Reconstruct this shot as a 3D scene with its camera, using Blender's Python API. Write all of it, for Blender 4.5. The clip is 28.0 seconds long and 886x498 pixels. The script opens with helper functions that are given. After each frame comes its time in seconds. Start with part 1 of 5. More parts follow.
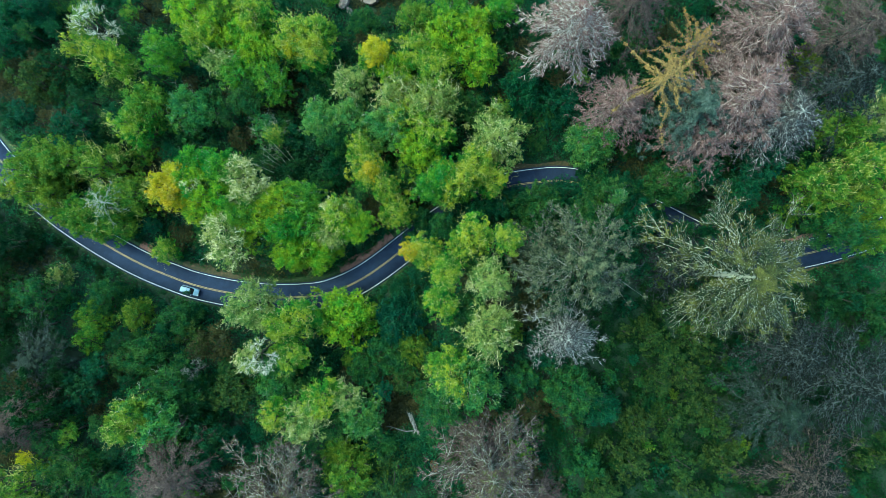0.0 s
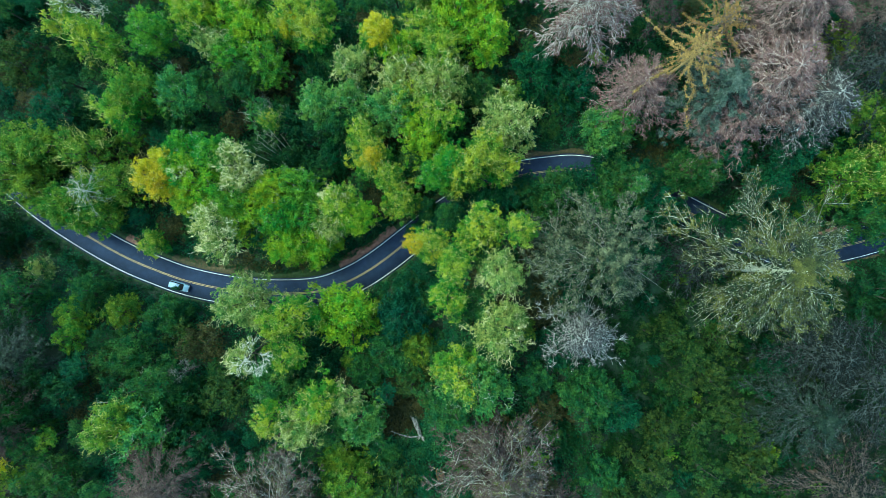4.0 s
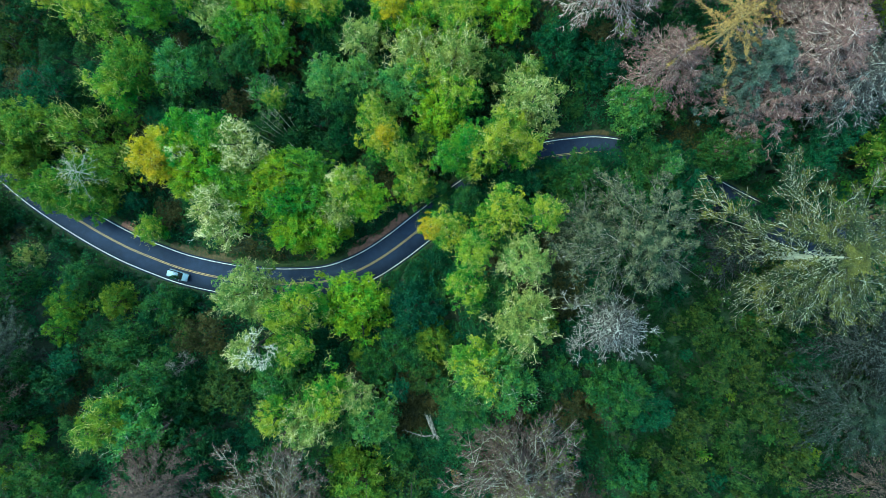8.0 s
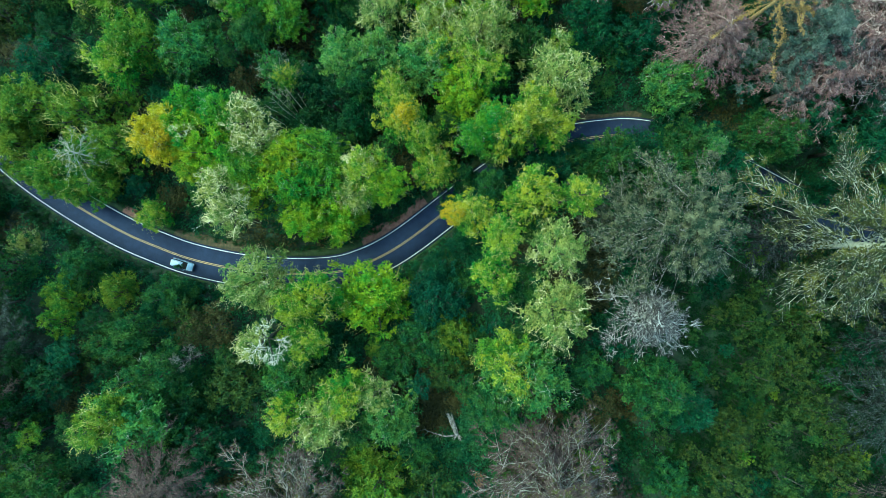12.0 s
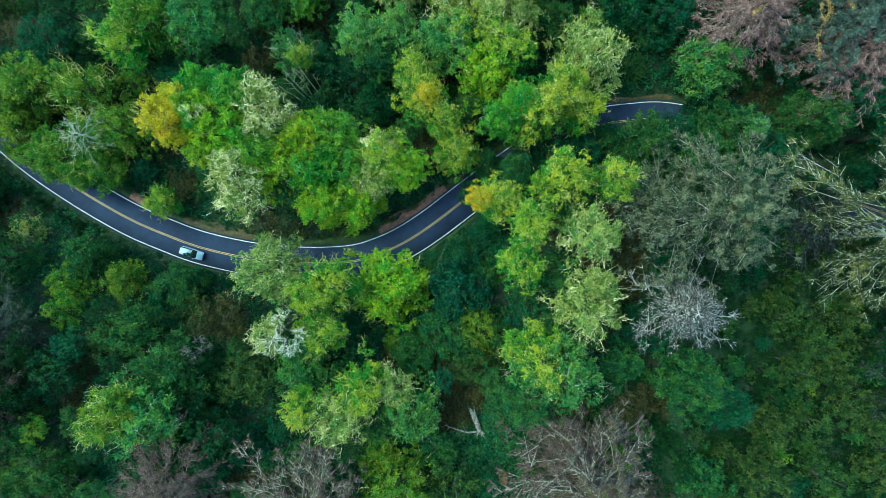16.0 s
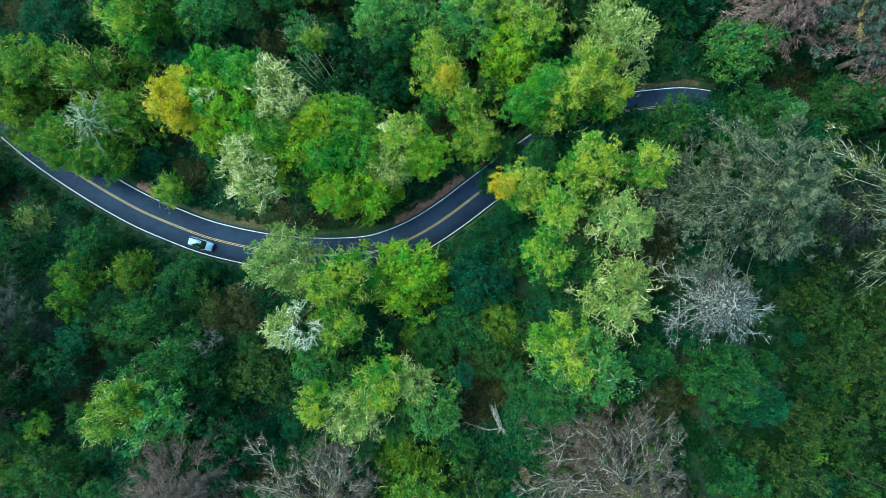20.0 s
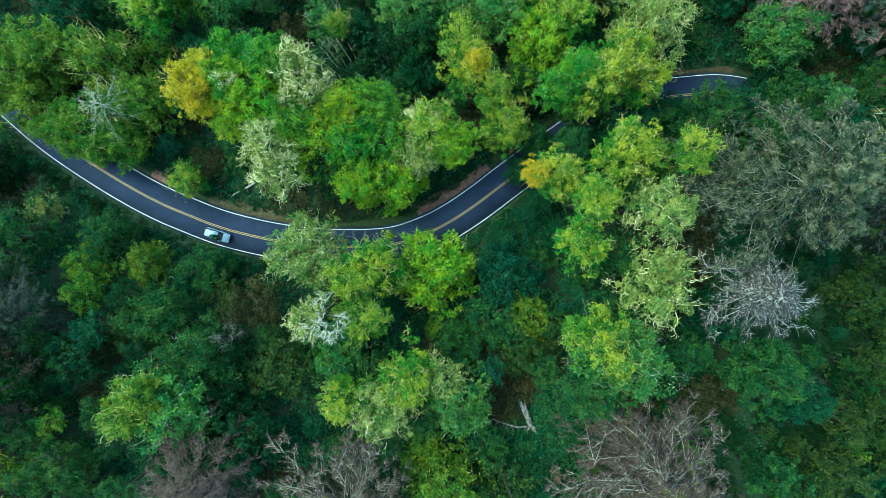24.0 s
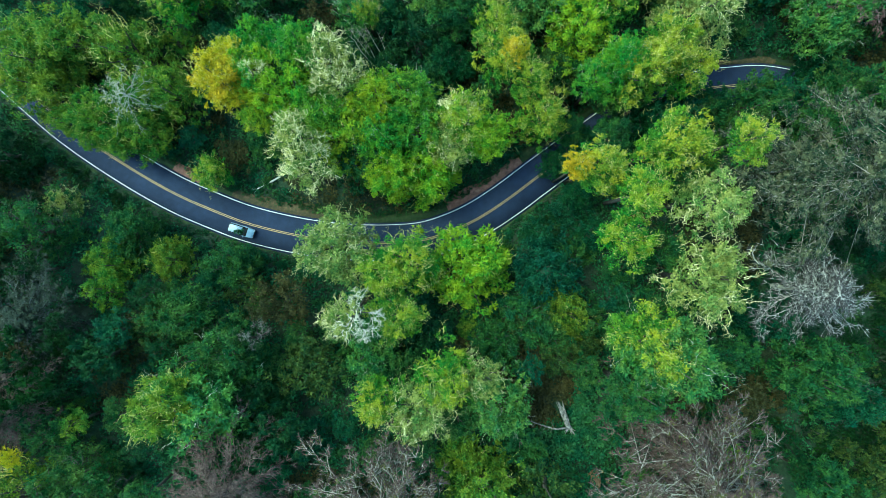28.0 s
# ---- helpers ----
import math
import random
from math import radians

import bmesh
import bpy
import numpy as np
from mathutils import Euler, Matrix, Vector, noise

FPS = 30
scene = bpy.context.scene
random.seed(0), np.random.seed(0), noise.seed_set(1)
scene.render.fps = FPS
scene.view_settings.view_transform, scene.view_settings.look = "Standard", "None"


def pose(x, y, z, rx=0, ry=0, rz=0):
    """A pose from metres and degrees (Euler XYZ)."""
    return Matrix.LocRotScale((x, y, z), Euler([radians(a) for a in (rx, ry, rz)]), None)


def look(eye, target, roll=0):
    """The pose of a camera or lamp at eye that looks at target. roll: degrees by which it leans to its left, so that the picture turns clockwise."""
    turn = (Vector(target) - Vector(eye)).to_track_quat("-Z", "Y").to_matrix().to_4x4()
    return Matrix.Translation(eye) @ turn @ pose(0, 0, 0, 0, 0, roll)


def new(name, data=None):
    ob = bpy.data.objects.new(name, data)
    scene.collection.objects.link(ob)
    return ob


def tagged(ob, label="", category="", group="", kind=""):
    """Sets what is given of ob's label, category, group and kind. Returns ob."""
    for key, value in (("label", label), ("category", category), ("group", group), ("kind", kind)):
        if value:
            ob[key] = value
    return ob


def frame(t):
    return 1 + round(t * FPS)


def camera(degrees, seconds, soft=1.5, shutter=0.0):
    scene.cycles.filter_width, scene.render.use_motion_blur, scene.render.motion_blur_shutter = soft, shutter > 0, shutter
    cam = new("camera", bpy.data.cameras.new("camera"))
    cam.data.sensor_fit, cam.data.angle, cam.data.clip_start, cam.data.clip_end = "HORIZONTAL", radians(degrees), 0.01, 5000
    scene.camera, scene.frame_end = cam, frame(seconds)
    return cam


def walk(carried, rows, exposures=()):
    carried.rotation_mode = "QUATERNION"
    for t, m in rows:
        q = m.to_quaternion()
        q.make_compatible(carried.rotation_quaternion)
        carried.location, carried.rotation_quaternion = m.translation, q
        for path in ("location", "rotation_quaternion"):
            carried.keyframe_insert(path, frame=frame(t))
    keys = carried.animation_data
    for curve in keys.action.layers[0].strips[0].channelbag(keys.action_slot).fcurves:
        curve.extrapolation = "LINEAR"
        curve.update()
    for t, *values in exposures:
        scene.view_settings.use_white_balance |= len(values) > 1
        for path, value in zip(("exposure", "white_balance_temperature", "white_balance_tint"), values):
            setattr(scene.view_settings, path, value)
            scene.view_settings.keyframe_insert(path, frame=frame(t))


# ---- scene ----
cam = camera(86.7, 28.0, soft=0.84)
METRES, EYE, TILT, LEAN, TURN = 44.0, 114.4, -90.0, 0.0, 0.0
STOPS, KELVIN, TINT = 2.20, 6360.0, -22.0
ROWS = [
    (0.0, 0.0, 0.0, 0.0, -0.0, 0.0, -0.0),
    (0.5, 0.0001, 0.0189, -0.0008, -0.01, 0.05, -0.0),
    (1.0, -0.0006, 0.0389, -0.003, -0.03, 0.08, -0.01),
    (1.5, -0.0022, 0.0588, -0.0062, -0.04, 0.1, -0.03),
    (2.0, -0.0048, 0.0785, -0.011, -0.05, 0.09, -0.04),
    (2.5, -0.0093, 0.0984, -0.0169, -0.06, 0.1, -0.05),
    (3.0, -0.0154, 0.1185, -0.0238, -0.05, 0.09, -0.06),
    (3.5, -0.0235, 0.1388, -0.0312, -0.04, 0.1, -0.07),
    (5.5, -0.0635, 0.2121, -0.0617, -0.04, 0.11, -0.19),
    (6.0, -0.0726, 0.2295, -0.0686, -0.02, 0.09, -0.21),
    (6.5, -0.0802, 0.247, -0.0753, 0.0, 0.07, -0.23),
    (7.0, -0.0876, 0.2644, -0.0826, 0.01, 0.05, -0.24),
    (7.5, -0.095, 0.2816, -0.0886, 0.02, 0.03, -0.27),
    (8.0, -0.103, 0.299, -0.0946, 0.02, 0.0, -0.29),
    (8.5, -0.1112, 0.3161, -0.1007, 0.02, -0.01, -0.31),
    (9.0, -0.1211, 0.3334, -0.1071, 0.03, -0.02, -0.33),
    (9.5, -0.1309, 0.3506, -0.1132, 0.04, -0.04, -0.35),
    (10.0, -0.143, 0.367, -0.1195, 0.03, -0.05, -0.37),
    (10.5, -0.1557, 0.3835, -0.1254, 0.03, -0.07, -0.38),
    (11.0, -0.1695, 0.3996, -0.131, 0.03, -0.1, -0.41),
    (11.5, -0.1827, 0.4152, -0.1365, 0.04, -0.11, -0.45),
    (12.0, -0.1953, 0.43, -0.1429, 0.06, -0.11, -0.47),
    (12.5, -0.2081, 0.4434, -0.148, 0.05, -0.14, -0.49),
    (14.5, -0.2513, 0.4888, -0.1697, 0.07, -0.31, -0.63),
    (15.0, -0.2615, 0.4975, -0.174, 0.08, -0.36, -0.65),
    (15.5, -0.2715, 0.5064, -0.178, 0.09, -0.37, -0.67),
    (16.0, -0.2815, 0.5157, -0.1819, 0.12, -0.42, -0.68),
    (16.5, -0.2909, 0.5246, -0.1861, 0.12, -0.44, -0.71),
    (17.0, -0.3005, 0.5332, -0.1896, 0.12, -0.47, -0.71),
    (17.5, -0.3097, 0.5419, -0.1936, 0.12, -0.49, -0.74),
    (18.0, -0.3195, 0.5507, -0.1976, 0.13, -0.53, -0.76),
    (18.5, -0.3293, 0.5592, -0.2022, 0.14, -0.55, -0.77),
    (19.0, -0.3384, 0.5677, -0.2066, 0.15, -0.54, -0.79),
    (19.5, -0.3475, 0.576, -0.2109, 0.15, -0.56, -0.8),
    (20.0, -0.3563, 0.5842, -0.2149, 0.15, -0.59, -0.81),
    (20.5, -0.3658, 0.5922, -0.2199, 0.16, -0.59, -0.82),
    (21.0, -0.3767, 0.5999, -0.2231, 0.14, -0.63, -0.83),
    (21.5, -0.3884, 0.6074, -0.2277, 0.15, -0.63, -0.83),
    (23.5, -0.4436, 0.6381, -0.2481, 0.11, -0.56, -0.93),
    (24.0, -0.4578, 0.6455, -0.251, 0.11, -0.57, -0.94),
    (24.5, -0.4731, 0.6527, -0.2544, 0.1, -0.57, -0.94),
    (25.0, -0.4883, 0.6596, -0.2573, 0.11, -0.58, -0.95),
    (25.5, -0.5036, 0.6667, -0.2603, 0.11, -0.59, -0.96),
    (26.0, -0.5185, 0.6739, -0.2628, 0.12, -0.61, -0.98),
    (26.5, -0.5341, 0.6808, -0.266, 0.11, -0.6, -0.99),
    (27.0, -0.55, 0.6877, -0.2678, 0.12, -0.61, -1.0),
    (27.5, -0.5657, 0.6947, -0.2686, 0.12, -0.62, -1.02),
    (28.0, -0.581, 0.7018, -0.2687, 0.12, -0.6, -1.03),
]
walk(cam, [(t, pose(0, 0, EYE, TILT, LEAN, TURN) @ pose(METRES * x, METRES * y, METRES * z, 90 + pitch, roll, yaw)) for t, x, y, z, yaw, pitch, roll in ROWS], exposures=[(0.0, STOPS, KELVIN, TINT), (28.0, STOPS, KELVIN, TINT)])

# ---- light ----
world = bpy.data.worlds.new("sky")
scene.world = world
world.use_nodes = True
wn = world.node_tree.nodes
sky = wn.new("ShaderNodeTexSky")
sky.sky_type, sky.sun_disc = "NISHITA", False
SUN_HEIGHT, SUN_WAY = 52.0, 292.0
sky.sun_elevation, sky.sun_rotation = radians(SUN_HEIGHT), radians(SUN_WAY)
world.node_tree.links.new(sky.outputs[0], wn["Background"].inputs[0])
wn["Background"].inputs[1].default_value = 0.15
sun = new("sun", bpy.data.lights.new("sun", "SUN"))
sun.data.energy, sun.data.angle, sun.data.color = 0.74, radians(28), (0.92, 0.92, 0.71)
way = Vector((math.sin(radians(SUN_WAY)) * math.cos(radians(SUN_HEIGHT)), math.cos(radians(SUN_WAY)) * math.cos(radians(SUN_HEIGHT)), math.sin(radians(SUN_HEIGHT))))
sun.matrix_world = look(way * 300, (0, 0, 0))


# ---- materials ----
def material(name, rough=0.8, metal=0.0):
    m = bpy.data.materials.new(name)
    m.use_nodes = True
    b = m.node_tree.nodes["Principled BSDF"]
    b.inputs["Roughness"].default_value, b.inputs["Metallic"].default_value = rough, metal
    return m, m.node_tree, b


def add(tree, kind, **values):
    n = tree.nodes.new(kind)
    for key, value in values.items():
        n.inputs[key.replace("_", " ")].default_value = value
    return n


def ramp(tree, source, *stops):
    n = tree.nodes.new("ShaderNodeValToRGB")
    while len(n.color_ramp.elements) < len(stops):
        n.color_ramp.elements.new(0.5)
    for e, (place, colour) in zip(n.color_ramp.elements, stops):
        e.position, e.color = place, (*colour, 1)
    tree.links.new(source, n.inputs[0])
    return n.outputs[0]


def mixed(tree, factor, a, b, blend="MIX"):
    n = tree.nodes.new("ShaderNodeMix")
    n.data_type, n.blend_type = "RGBA", blend
    for socket, value in ((n.inputs[0], factor), (n.inputs[6], a), (n.inputs[7], b)):
        if hasattr(value, "is_linked"):
            tree.links.new(value, socket)
        elif isinstance(value, tuple):
            socket.default_value = (*value, 1)
        else:
            socket.default_value = value
    return n.outputs[2]


def bumped(tree, b, height, strength=0.3, distance=0.05):
    n = add(tree, "ShaderNodeBump", Strength=strength, Distance=distance)
    tree.links.new(height, n.inputs["Height"])
    tree.links.new(n.outputs[0], b.inputs["Normal"])


def leafy(name, dark, main, light, patch=0.18, through_light=0.50, sunny=0.42):
    """Leaves: every leaf its own shade, patches of lighter or yellower leaves through the crown, every tree a little different."""
    m, t, b = material(name, 0.55)
    b.inputs["Specular IOR Level"].default_value = 0.12
    geo, place, info = t.nodes.new("ShaderNodeNewGeometry"), t.nodes.new("ShaderNodeTexCoord"), t.nodes.new("ShaderNodeObjectInfo")
    n = add(t, "ShaderNodeTexNoise", Scale=patch * 2.6, Detail=3.0, Roughness=0.6)
    t.links.new(geo.outputs["Position"], n.inputs["Vector"])
    shade = ramp(t, geo.outputs["Random Per Island"], (0.0, tuple(0.45 * a + 0.55 * c for a, c in zip(dark, main))), (0.45, main), (0.75, main), (1.0, tuple(0.6 * a + 0.4 * c for a, c in zip(main, light))))
    colour = mixed(t, ramp(t, n.outputs[0], (sunny, (0, 0, 0)), (sunny + 0.24, (1, 1, 1))), shade, light)
    hue = t.nodes.new("ShaderNodeHueSaturation")
    spread = t.nodes.new("ShaderNodeMapRange")
    spread.inputs[3].default_value, spread.inputs[4].default_value = 0.485, 0.515
    t.links.new(info.outputs["Random"], spread.inputs[0])
    t.links.new(spread.outputs[0], hue.inputs["Hue"])
    value = t.nodes.new("ShaderNodeMapRange")
    value.inputs[3].default_value, value.inputs[4].default_value = 0.72, 1.30
    t.links.new(geo.outputs["Random Per Island"], value.inputs[0])
    t.links.new(value.outputs[0], hue.inputs["Value"])
    t.links.new(colour, hue.inputs["Color"])
    t.links.new(hue.outputs[0], b.inputs["Base Color"])
    glow = t.nodes.new("ShaderNodeBsdfTranslucent")
    t.links.new(hue.outputs[0], glow.inputs[0])
    both = t.nodes.new("ShaderNodeMixShader")
    both.inputs[0].default_value = through_light
    t.links.new(b.outputs[0], both.inputs[1])
    t.links.new(glow.outputs[0], both.inputs[2])
    t.links.new(both.outputs[0], t.nodes["Material Output"].inputs[0])
    return m


def barky(name, dark, light, scale=3.0, rough=0.85):
    m, t, b = material(name, rough)
    b.inputs["Specular IOR Level"].default_value = 0.1
    geo = t.nodes.new("ShaderNodeNewGeometry")
    n = add(t, "ShaderNodeTexNoise", Scale=scale, Detail=5.0, Roughness=0.7)
    t.links.new(geo.outputs["Position"], n.inputs["Vector"])
    base = ramp(t, n.outputs[0], (0.3, dark), (0.7, light))
    shade = ramp(t, geo.outputs["Random Per Island"], (0.0, (0.55, 0.55, 0.55)), (1.0, (1.2, 1.2, 1.2)))
    t.links.new(mixed(t, 1.0, base, shade, "MULTIPLY"), b.inputs["Base Color"])
    bumped(t, b, n.outputs[0], 0.4)
    return m


GREEN = leafy("leaves_green", (0.020, 0.125, 0.034), (0.056, 0.235, 0.036), (0.175, 0.35, 0.030))
LIME = leafy("leaves_lime", (0.036, 0.17, 0.034), (0.105, 0.31, 0.030), (0.31, 0.43, 0.026), sunny=0.38)
OLIVE = leafy("leaves_yellow_green", (0.028, 0.14, 0.036), (0.088, 0.245, 0.034), (0.35, 0.42, 0.040), sunny=0.38)
MID = leafy("leaves_dull_green", (0.020, 0.098, 0.024), (0.060, 0.188, 0.028), (0.20, 0.295, 0.030))
PALE = leafy("leaves_pale", (0.045, 0.135, 0.042), (0.115, 0.235, 0.058), (0.36, 0.41, 0.115), sunny=0.40)
CREAM = leafy("leaves_cream_green", (0.045, 0.13, 0.034), (0.135, 0.235, 0.052), (0.38, 0.41, 0.11))
YELLOW = leafy("leaves_yellow", (0.15, 0.24, 0.016), (0.38, 0.39, 0.018), (0.64, 0.49, 0.036), patch=0.15)
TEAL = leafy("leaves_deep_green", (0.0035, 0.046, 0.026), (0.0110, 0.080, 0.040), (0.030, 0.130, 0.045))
FOREST = leafy("leaves_forest_green", (0.0070, 0.060, 0.025), (0.0210, 0.103, 0.034), (0.074, 0.168, 0.036))
COOL = leafy("leaves_cool_green", (0.018, 0.098, 0.038), (0.048, 0.182, 0.055), (0.150, 0.29, 0.056))
JADE = leafy("leaves_jade_green", (0.024, 0.125, 0.044), (0.062, 0.225, 0.062), (0.190, 0.335, 0.066))
# understorey green, darkened so the gaps below the crowns look shaded
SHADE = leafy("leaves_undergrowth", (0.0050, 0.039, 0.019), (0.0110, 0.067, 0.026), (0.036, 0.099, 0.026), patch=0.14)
# lighter copy of SHADE: fill light for the dark gaps, put into the colour
WEEDS_LIT = leafy("leaves_weeds_lit", (0.010, 0.068, 0.036), (0.019, 0.112, 0.048), (0.055, 0.160, 0.048), patch=0.14)
SCRUB = leafy("leaves_scrub", (0.0090, 0.044, 0.017), (0.026, 0.077, 0.024), (0.088, 0.140, 0.029), patch=0.35)
# near-black greens: shade is put into this leaf colour
SHADED_FERN = leafy("leaves_fern_shaded", (0.00225, 0.0195, 0.0075), (0.006, 0.0375, 0.012), (0.0165, 0.0585, 0.0105), patch=0.1)
OCHRE = leafy("needles_ochre", (0.07, 0.052, 0.020), (0.17, 0.115, 0.036), (0.34, 0.21, 0.055), patch=0.3, through_light=0.15)
RUST = leafy("leaves_brownish", (0.022, 0.038, 0.017), (0.050, 0.062, 0.025), (0.092, 0.090, 0.031), patch=0.1)
GOLD = leafy("needles_gold", (0.06, 0.050, 0.020), (0.18, 0.130, 0.044), (0.44, 0.31, 0.09), patch=0.3, through_light=0.15)
NEEDLE = leafy("needles_olive", (0.006, 0.016, 0.009), (0.019, 0.035, 0.016), (0.115, 0.115, 0.028), patch=0.08, through_light=0.15)
BLUE = leafy("needles_blue_green", (0.0022, 0.010, 0.0060), (0.0070, 0.020, 0.0125), (0.026, 0.045, 0.027), patch=0.3, through_light=0.15)
MOSS = leafy("needles_grey_green", (0.004, 0.014, 0.008), (0.014, 0.034, 0.018), (0.120, 0.140, 0.074), patch=0.3, through_light=0.15, sunny=0.44)
FROST = leafy("needles_frosty_blue", (0.010, 0.028, 0.022), (0.032, 0.062, 0.048), (0.105, 0.140, 0.110), patch=0.3, through_light=0.15)
BARK = barky("bark", (0.035, 0.037, 0.030), (0.12, 0.12, 0.10))
TWIG = barky("bark_pale", (0.56, 0.57, 0.25), (0.87, 0.84, 0.45))
GILT = barky("bark_golden", (0.46, 0.48, 0.12), (0.80, 0.74, 0.26))
BONE = barky("bark_white", (0.57, 0.56, 0.43), (0.85, 0.83, 0.68))
DEAD = barky("dead_wood_pinkish", (0.33, 0.295, 0.26), (0.72, 0.65, 0.585))
OCHRE_WOOD = barky("bough_ochre", (0.16, 0.115, 0.048), (0.44, 0.32, 0.14))
ROSY = barky("dead_wood_rosy", (0.20, 0.150, 0.134), (0.60, 0.465, 0.415))
PINK = barky("fine_twigs_pinkish", (0.085, 0.052, 0.048), (0.275, 0.165, 0.150), 1.2)
ASH = barky("dead_wood_grey", (0.30, 0.32, 0.29), (0.68, 0.70, 0.64))
LICHEN = barky("lichen_grey_wood", (0.20, 0.225, 0.17), (0.56, 0.59, 0.46))
DRIFT = barky("dead_wood_grey_brown", (0.11, 0.107, 0.092), (0.37, 0.36, 0.31))
SLATE = barky("dead_wood_slate", (0.026, 0.036, 0.034), (0.135, 0.165, 0.158))
BROWN = barky("dead_wood_brown", (0.060, 0.047, 0.040), (0.21, 0.165, 0.140))
ROSE = barky("fine_twigs_rose_brown", (0.040, 0.029, 0.026), (0.125, 0.090, 0.080), 1.2)
MOUSE = barky("fine_twigs_grey_brown", (0.017, 0.021, 0.015), (0.064, 0.070, 0.049), 1.2)
DUSK = barky("fine_twigs_dark", (0.005, 0.009, 0.008), (0.015, 0.021, 0.019), 1.2)
PEWTER = barky("fine_twigs_grey", (0.026, 0.027, 0.028), (0.100, 0.100, 0.098), 1.2)

# ---- plan of the road ----
# centre line, x and y, with its height, in metres
ROAD = """-156.1 82.8 -2.0;-129.8 52.9 -1.0;-116.8 33.3 -0.5;-108.0 21.6 0.0;-97.7 12.1 0.0;-90.8 6.6 0.0;-81.8 0.8 0.0;-73.6 -3.7 0.0;-66.7 -6.6 0.0;-59.8 -9.0 0.0;-50.1 -11.0 0.0;-40.5 -11.8 0.0;-30.9 -11.4 0.0;-25.3 -9.9 0.0;-19.8 -7.3 0.0;-14.3 -3.6 0.0;-8.8 0.7 0.3;-2.7 5.3 0.8;0.0 7.2 1.0;7.6 12.3 2.0;14.2 14.5 3.0;18.7 15.3 4.0;22.1 15.7 4.0;26.7 16.1 4.0;31.4 15.6 4.0;36.7 14.2 4.0;43.3 11.4 4.0;50.6 7.8 4.0;54.1 6.1 3.7;60.6 3.1 3.0;68.2 0.1 2.5;75.2 -1.8 2.0;82.0 -2.0 2.0;90.1 -0.4 2.0;96.9 1.5 2.0;105.0 4.2 2.0;124.0 11.0 2.0;151.0 21.8 2.0"""
nodes = [tuple(float(v) for v in row.split()) for row in ROAD.split(";")]


def glide(points, step=0.5):
    """A smooth line through the points, at even steps."""
    p = [np.array(q) for q in points]
    p = [2 * p[0] - p[1], *p, 2 * p[-1] - p[-2]]
    out = []
    for a, b, c, d in zip(p, p[1:], p[2:], p[3:]):
        n = max(2, int(np.linalg.norm(c - b) / step))
        for k in range(n):
            u = k / n
            out.append(0.5 * (2 * b + (c - a) * u + (2 * a - 5 * b + 4 * c - d) * u * u + (3 * b - a - 3 * c + d) * u ** 3))
    out.append(p[-2])
    return np.array(out)


LINE = glide(nodes)
for _ in range(6):
    LINE[1:-1] = (LINE[:-2] + 2 * LINE[1:-1] + LINE[2:]) / 4
along = np.gradient(LINE[:, :2], axis=0)
along /= np.linalg.norm(along, axis=1)[:, None]
SIDE = np.stack([-along[:, 1], along[:, 0]], 1)


def lie(x, y):
    """Distance to the centre line, the side (positive: to the north) and the road's height there."""
    x, y = np.atleast_1d(np.asarray(x, float)), np.atleast_1d(np.asarray(y, float))
    d2 = (x[:, None] - LINE[None, ::2, 0]) ** 2 + (y[:, None] - LINE[None, ::2, 1]) ** 2
    k = d2.argmin(1) * 2
    s = (x - LINE[k, 0]) * SIDE[k, 0] + (y - LINE[k, 1]) * SIDE[k, 1]
    return np.sqrt(d2.min(1)), s, LINE[k, 2]


def bumps(x, y):
    return 0.5 * np.sin(x * 0.21 + 1.3 * np.sin(y * 0.13)) * np.cos(y * 0.19 + 0.7) + 0.25 * np.sin(x * 0.53 + y * 0.41)


def ground_height(x, y):
    x, y = np.atleast_1d(np.asarray(x, float)), np.atleast_1d(np.asarray(y, float))
    d, s, z = lie(x, y)
    off = np.clip(d - 4.2, 0, None)
    up = (15.0 - 4.0 / (1 + np.exp(-(x - 20) / 5))) * (1 - np.exp(-off / 26.0))
    east = 1 / (1 + np.exp(-(x - 5) / 8))
    down = np.where(off > 0, 1, 0) * ((1 - east) * -5.0 * (1 - np.exp(-off / 40.0)) + east * 5.0 * (1 - np.exp(-off / 25.0)))
    far = np.exp(-np.clip(np.hypot(x, y) - 220, 0, None) / 300)
    soft = np.clip(off / 4, 0, 1)
    return (z - 0.10 + np.where(s < 0, up, down) + soft * bumps(x, y)) * far


# ---- meshes ----
def part(name, data, mat, parent, label="", smooth=False):
    """Links a bmesh, a mesh or (points, faces) as one mesh object under a thing."""
    if isinstance(data, tuple):
        mesh = bpy.data.meshes.new(name)
        mesh.from_pydata(data[0], [], data[1])
    elif isinstance(data, bmesh.types.BMesh):
        mesh = bpy.data.meshes.new(name)
        data.to_mesh(mesh)
        data.free()
    else:
        mesh = data
    if mat and not mesh.materials:
        mesh.materials.append(mat)
    if smooth:
        mesh.shade_smooth()
    ob = new(name, mesh)
    if parent:
        ob.parent = parent
    return tagged(ob, label)


def mesh_of(name, verts, faces, mat, sides):
    """A mesh from arrays; all faces have the same number of sides."""
    mesh = bpy.data.meshes.new(name)
    verts, faces = np.asarray(verts, np.float32), np.asarray(faces, np.int32)
    mesh.vertices.add(len(verts))
    mesh.vertices.foreach_set("co", verts.ravel())
    mesh.loops.add(faces.size)
    mesh.loops.foreach_set("vertex_index", faces.ravel())
    mesh.polygons.add(len(faces))
    mesh.polygons.foreach_set("loop_start", np.arange(0, faces.size, sides, dtype=np.int32))
    mesh.materials.append(mat)
    mesh.update(calc_edges=True)
    return mesh


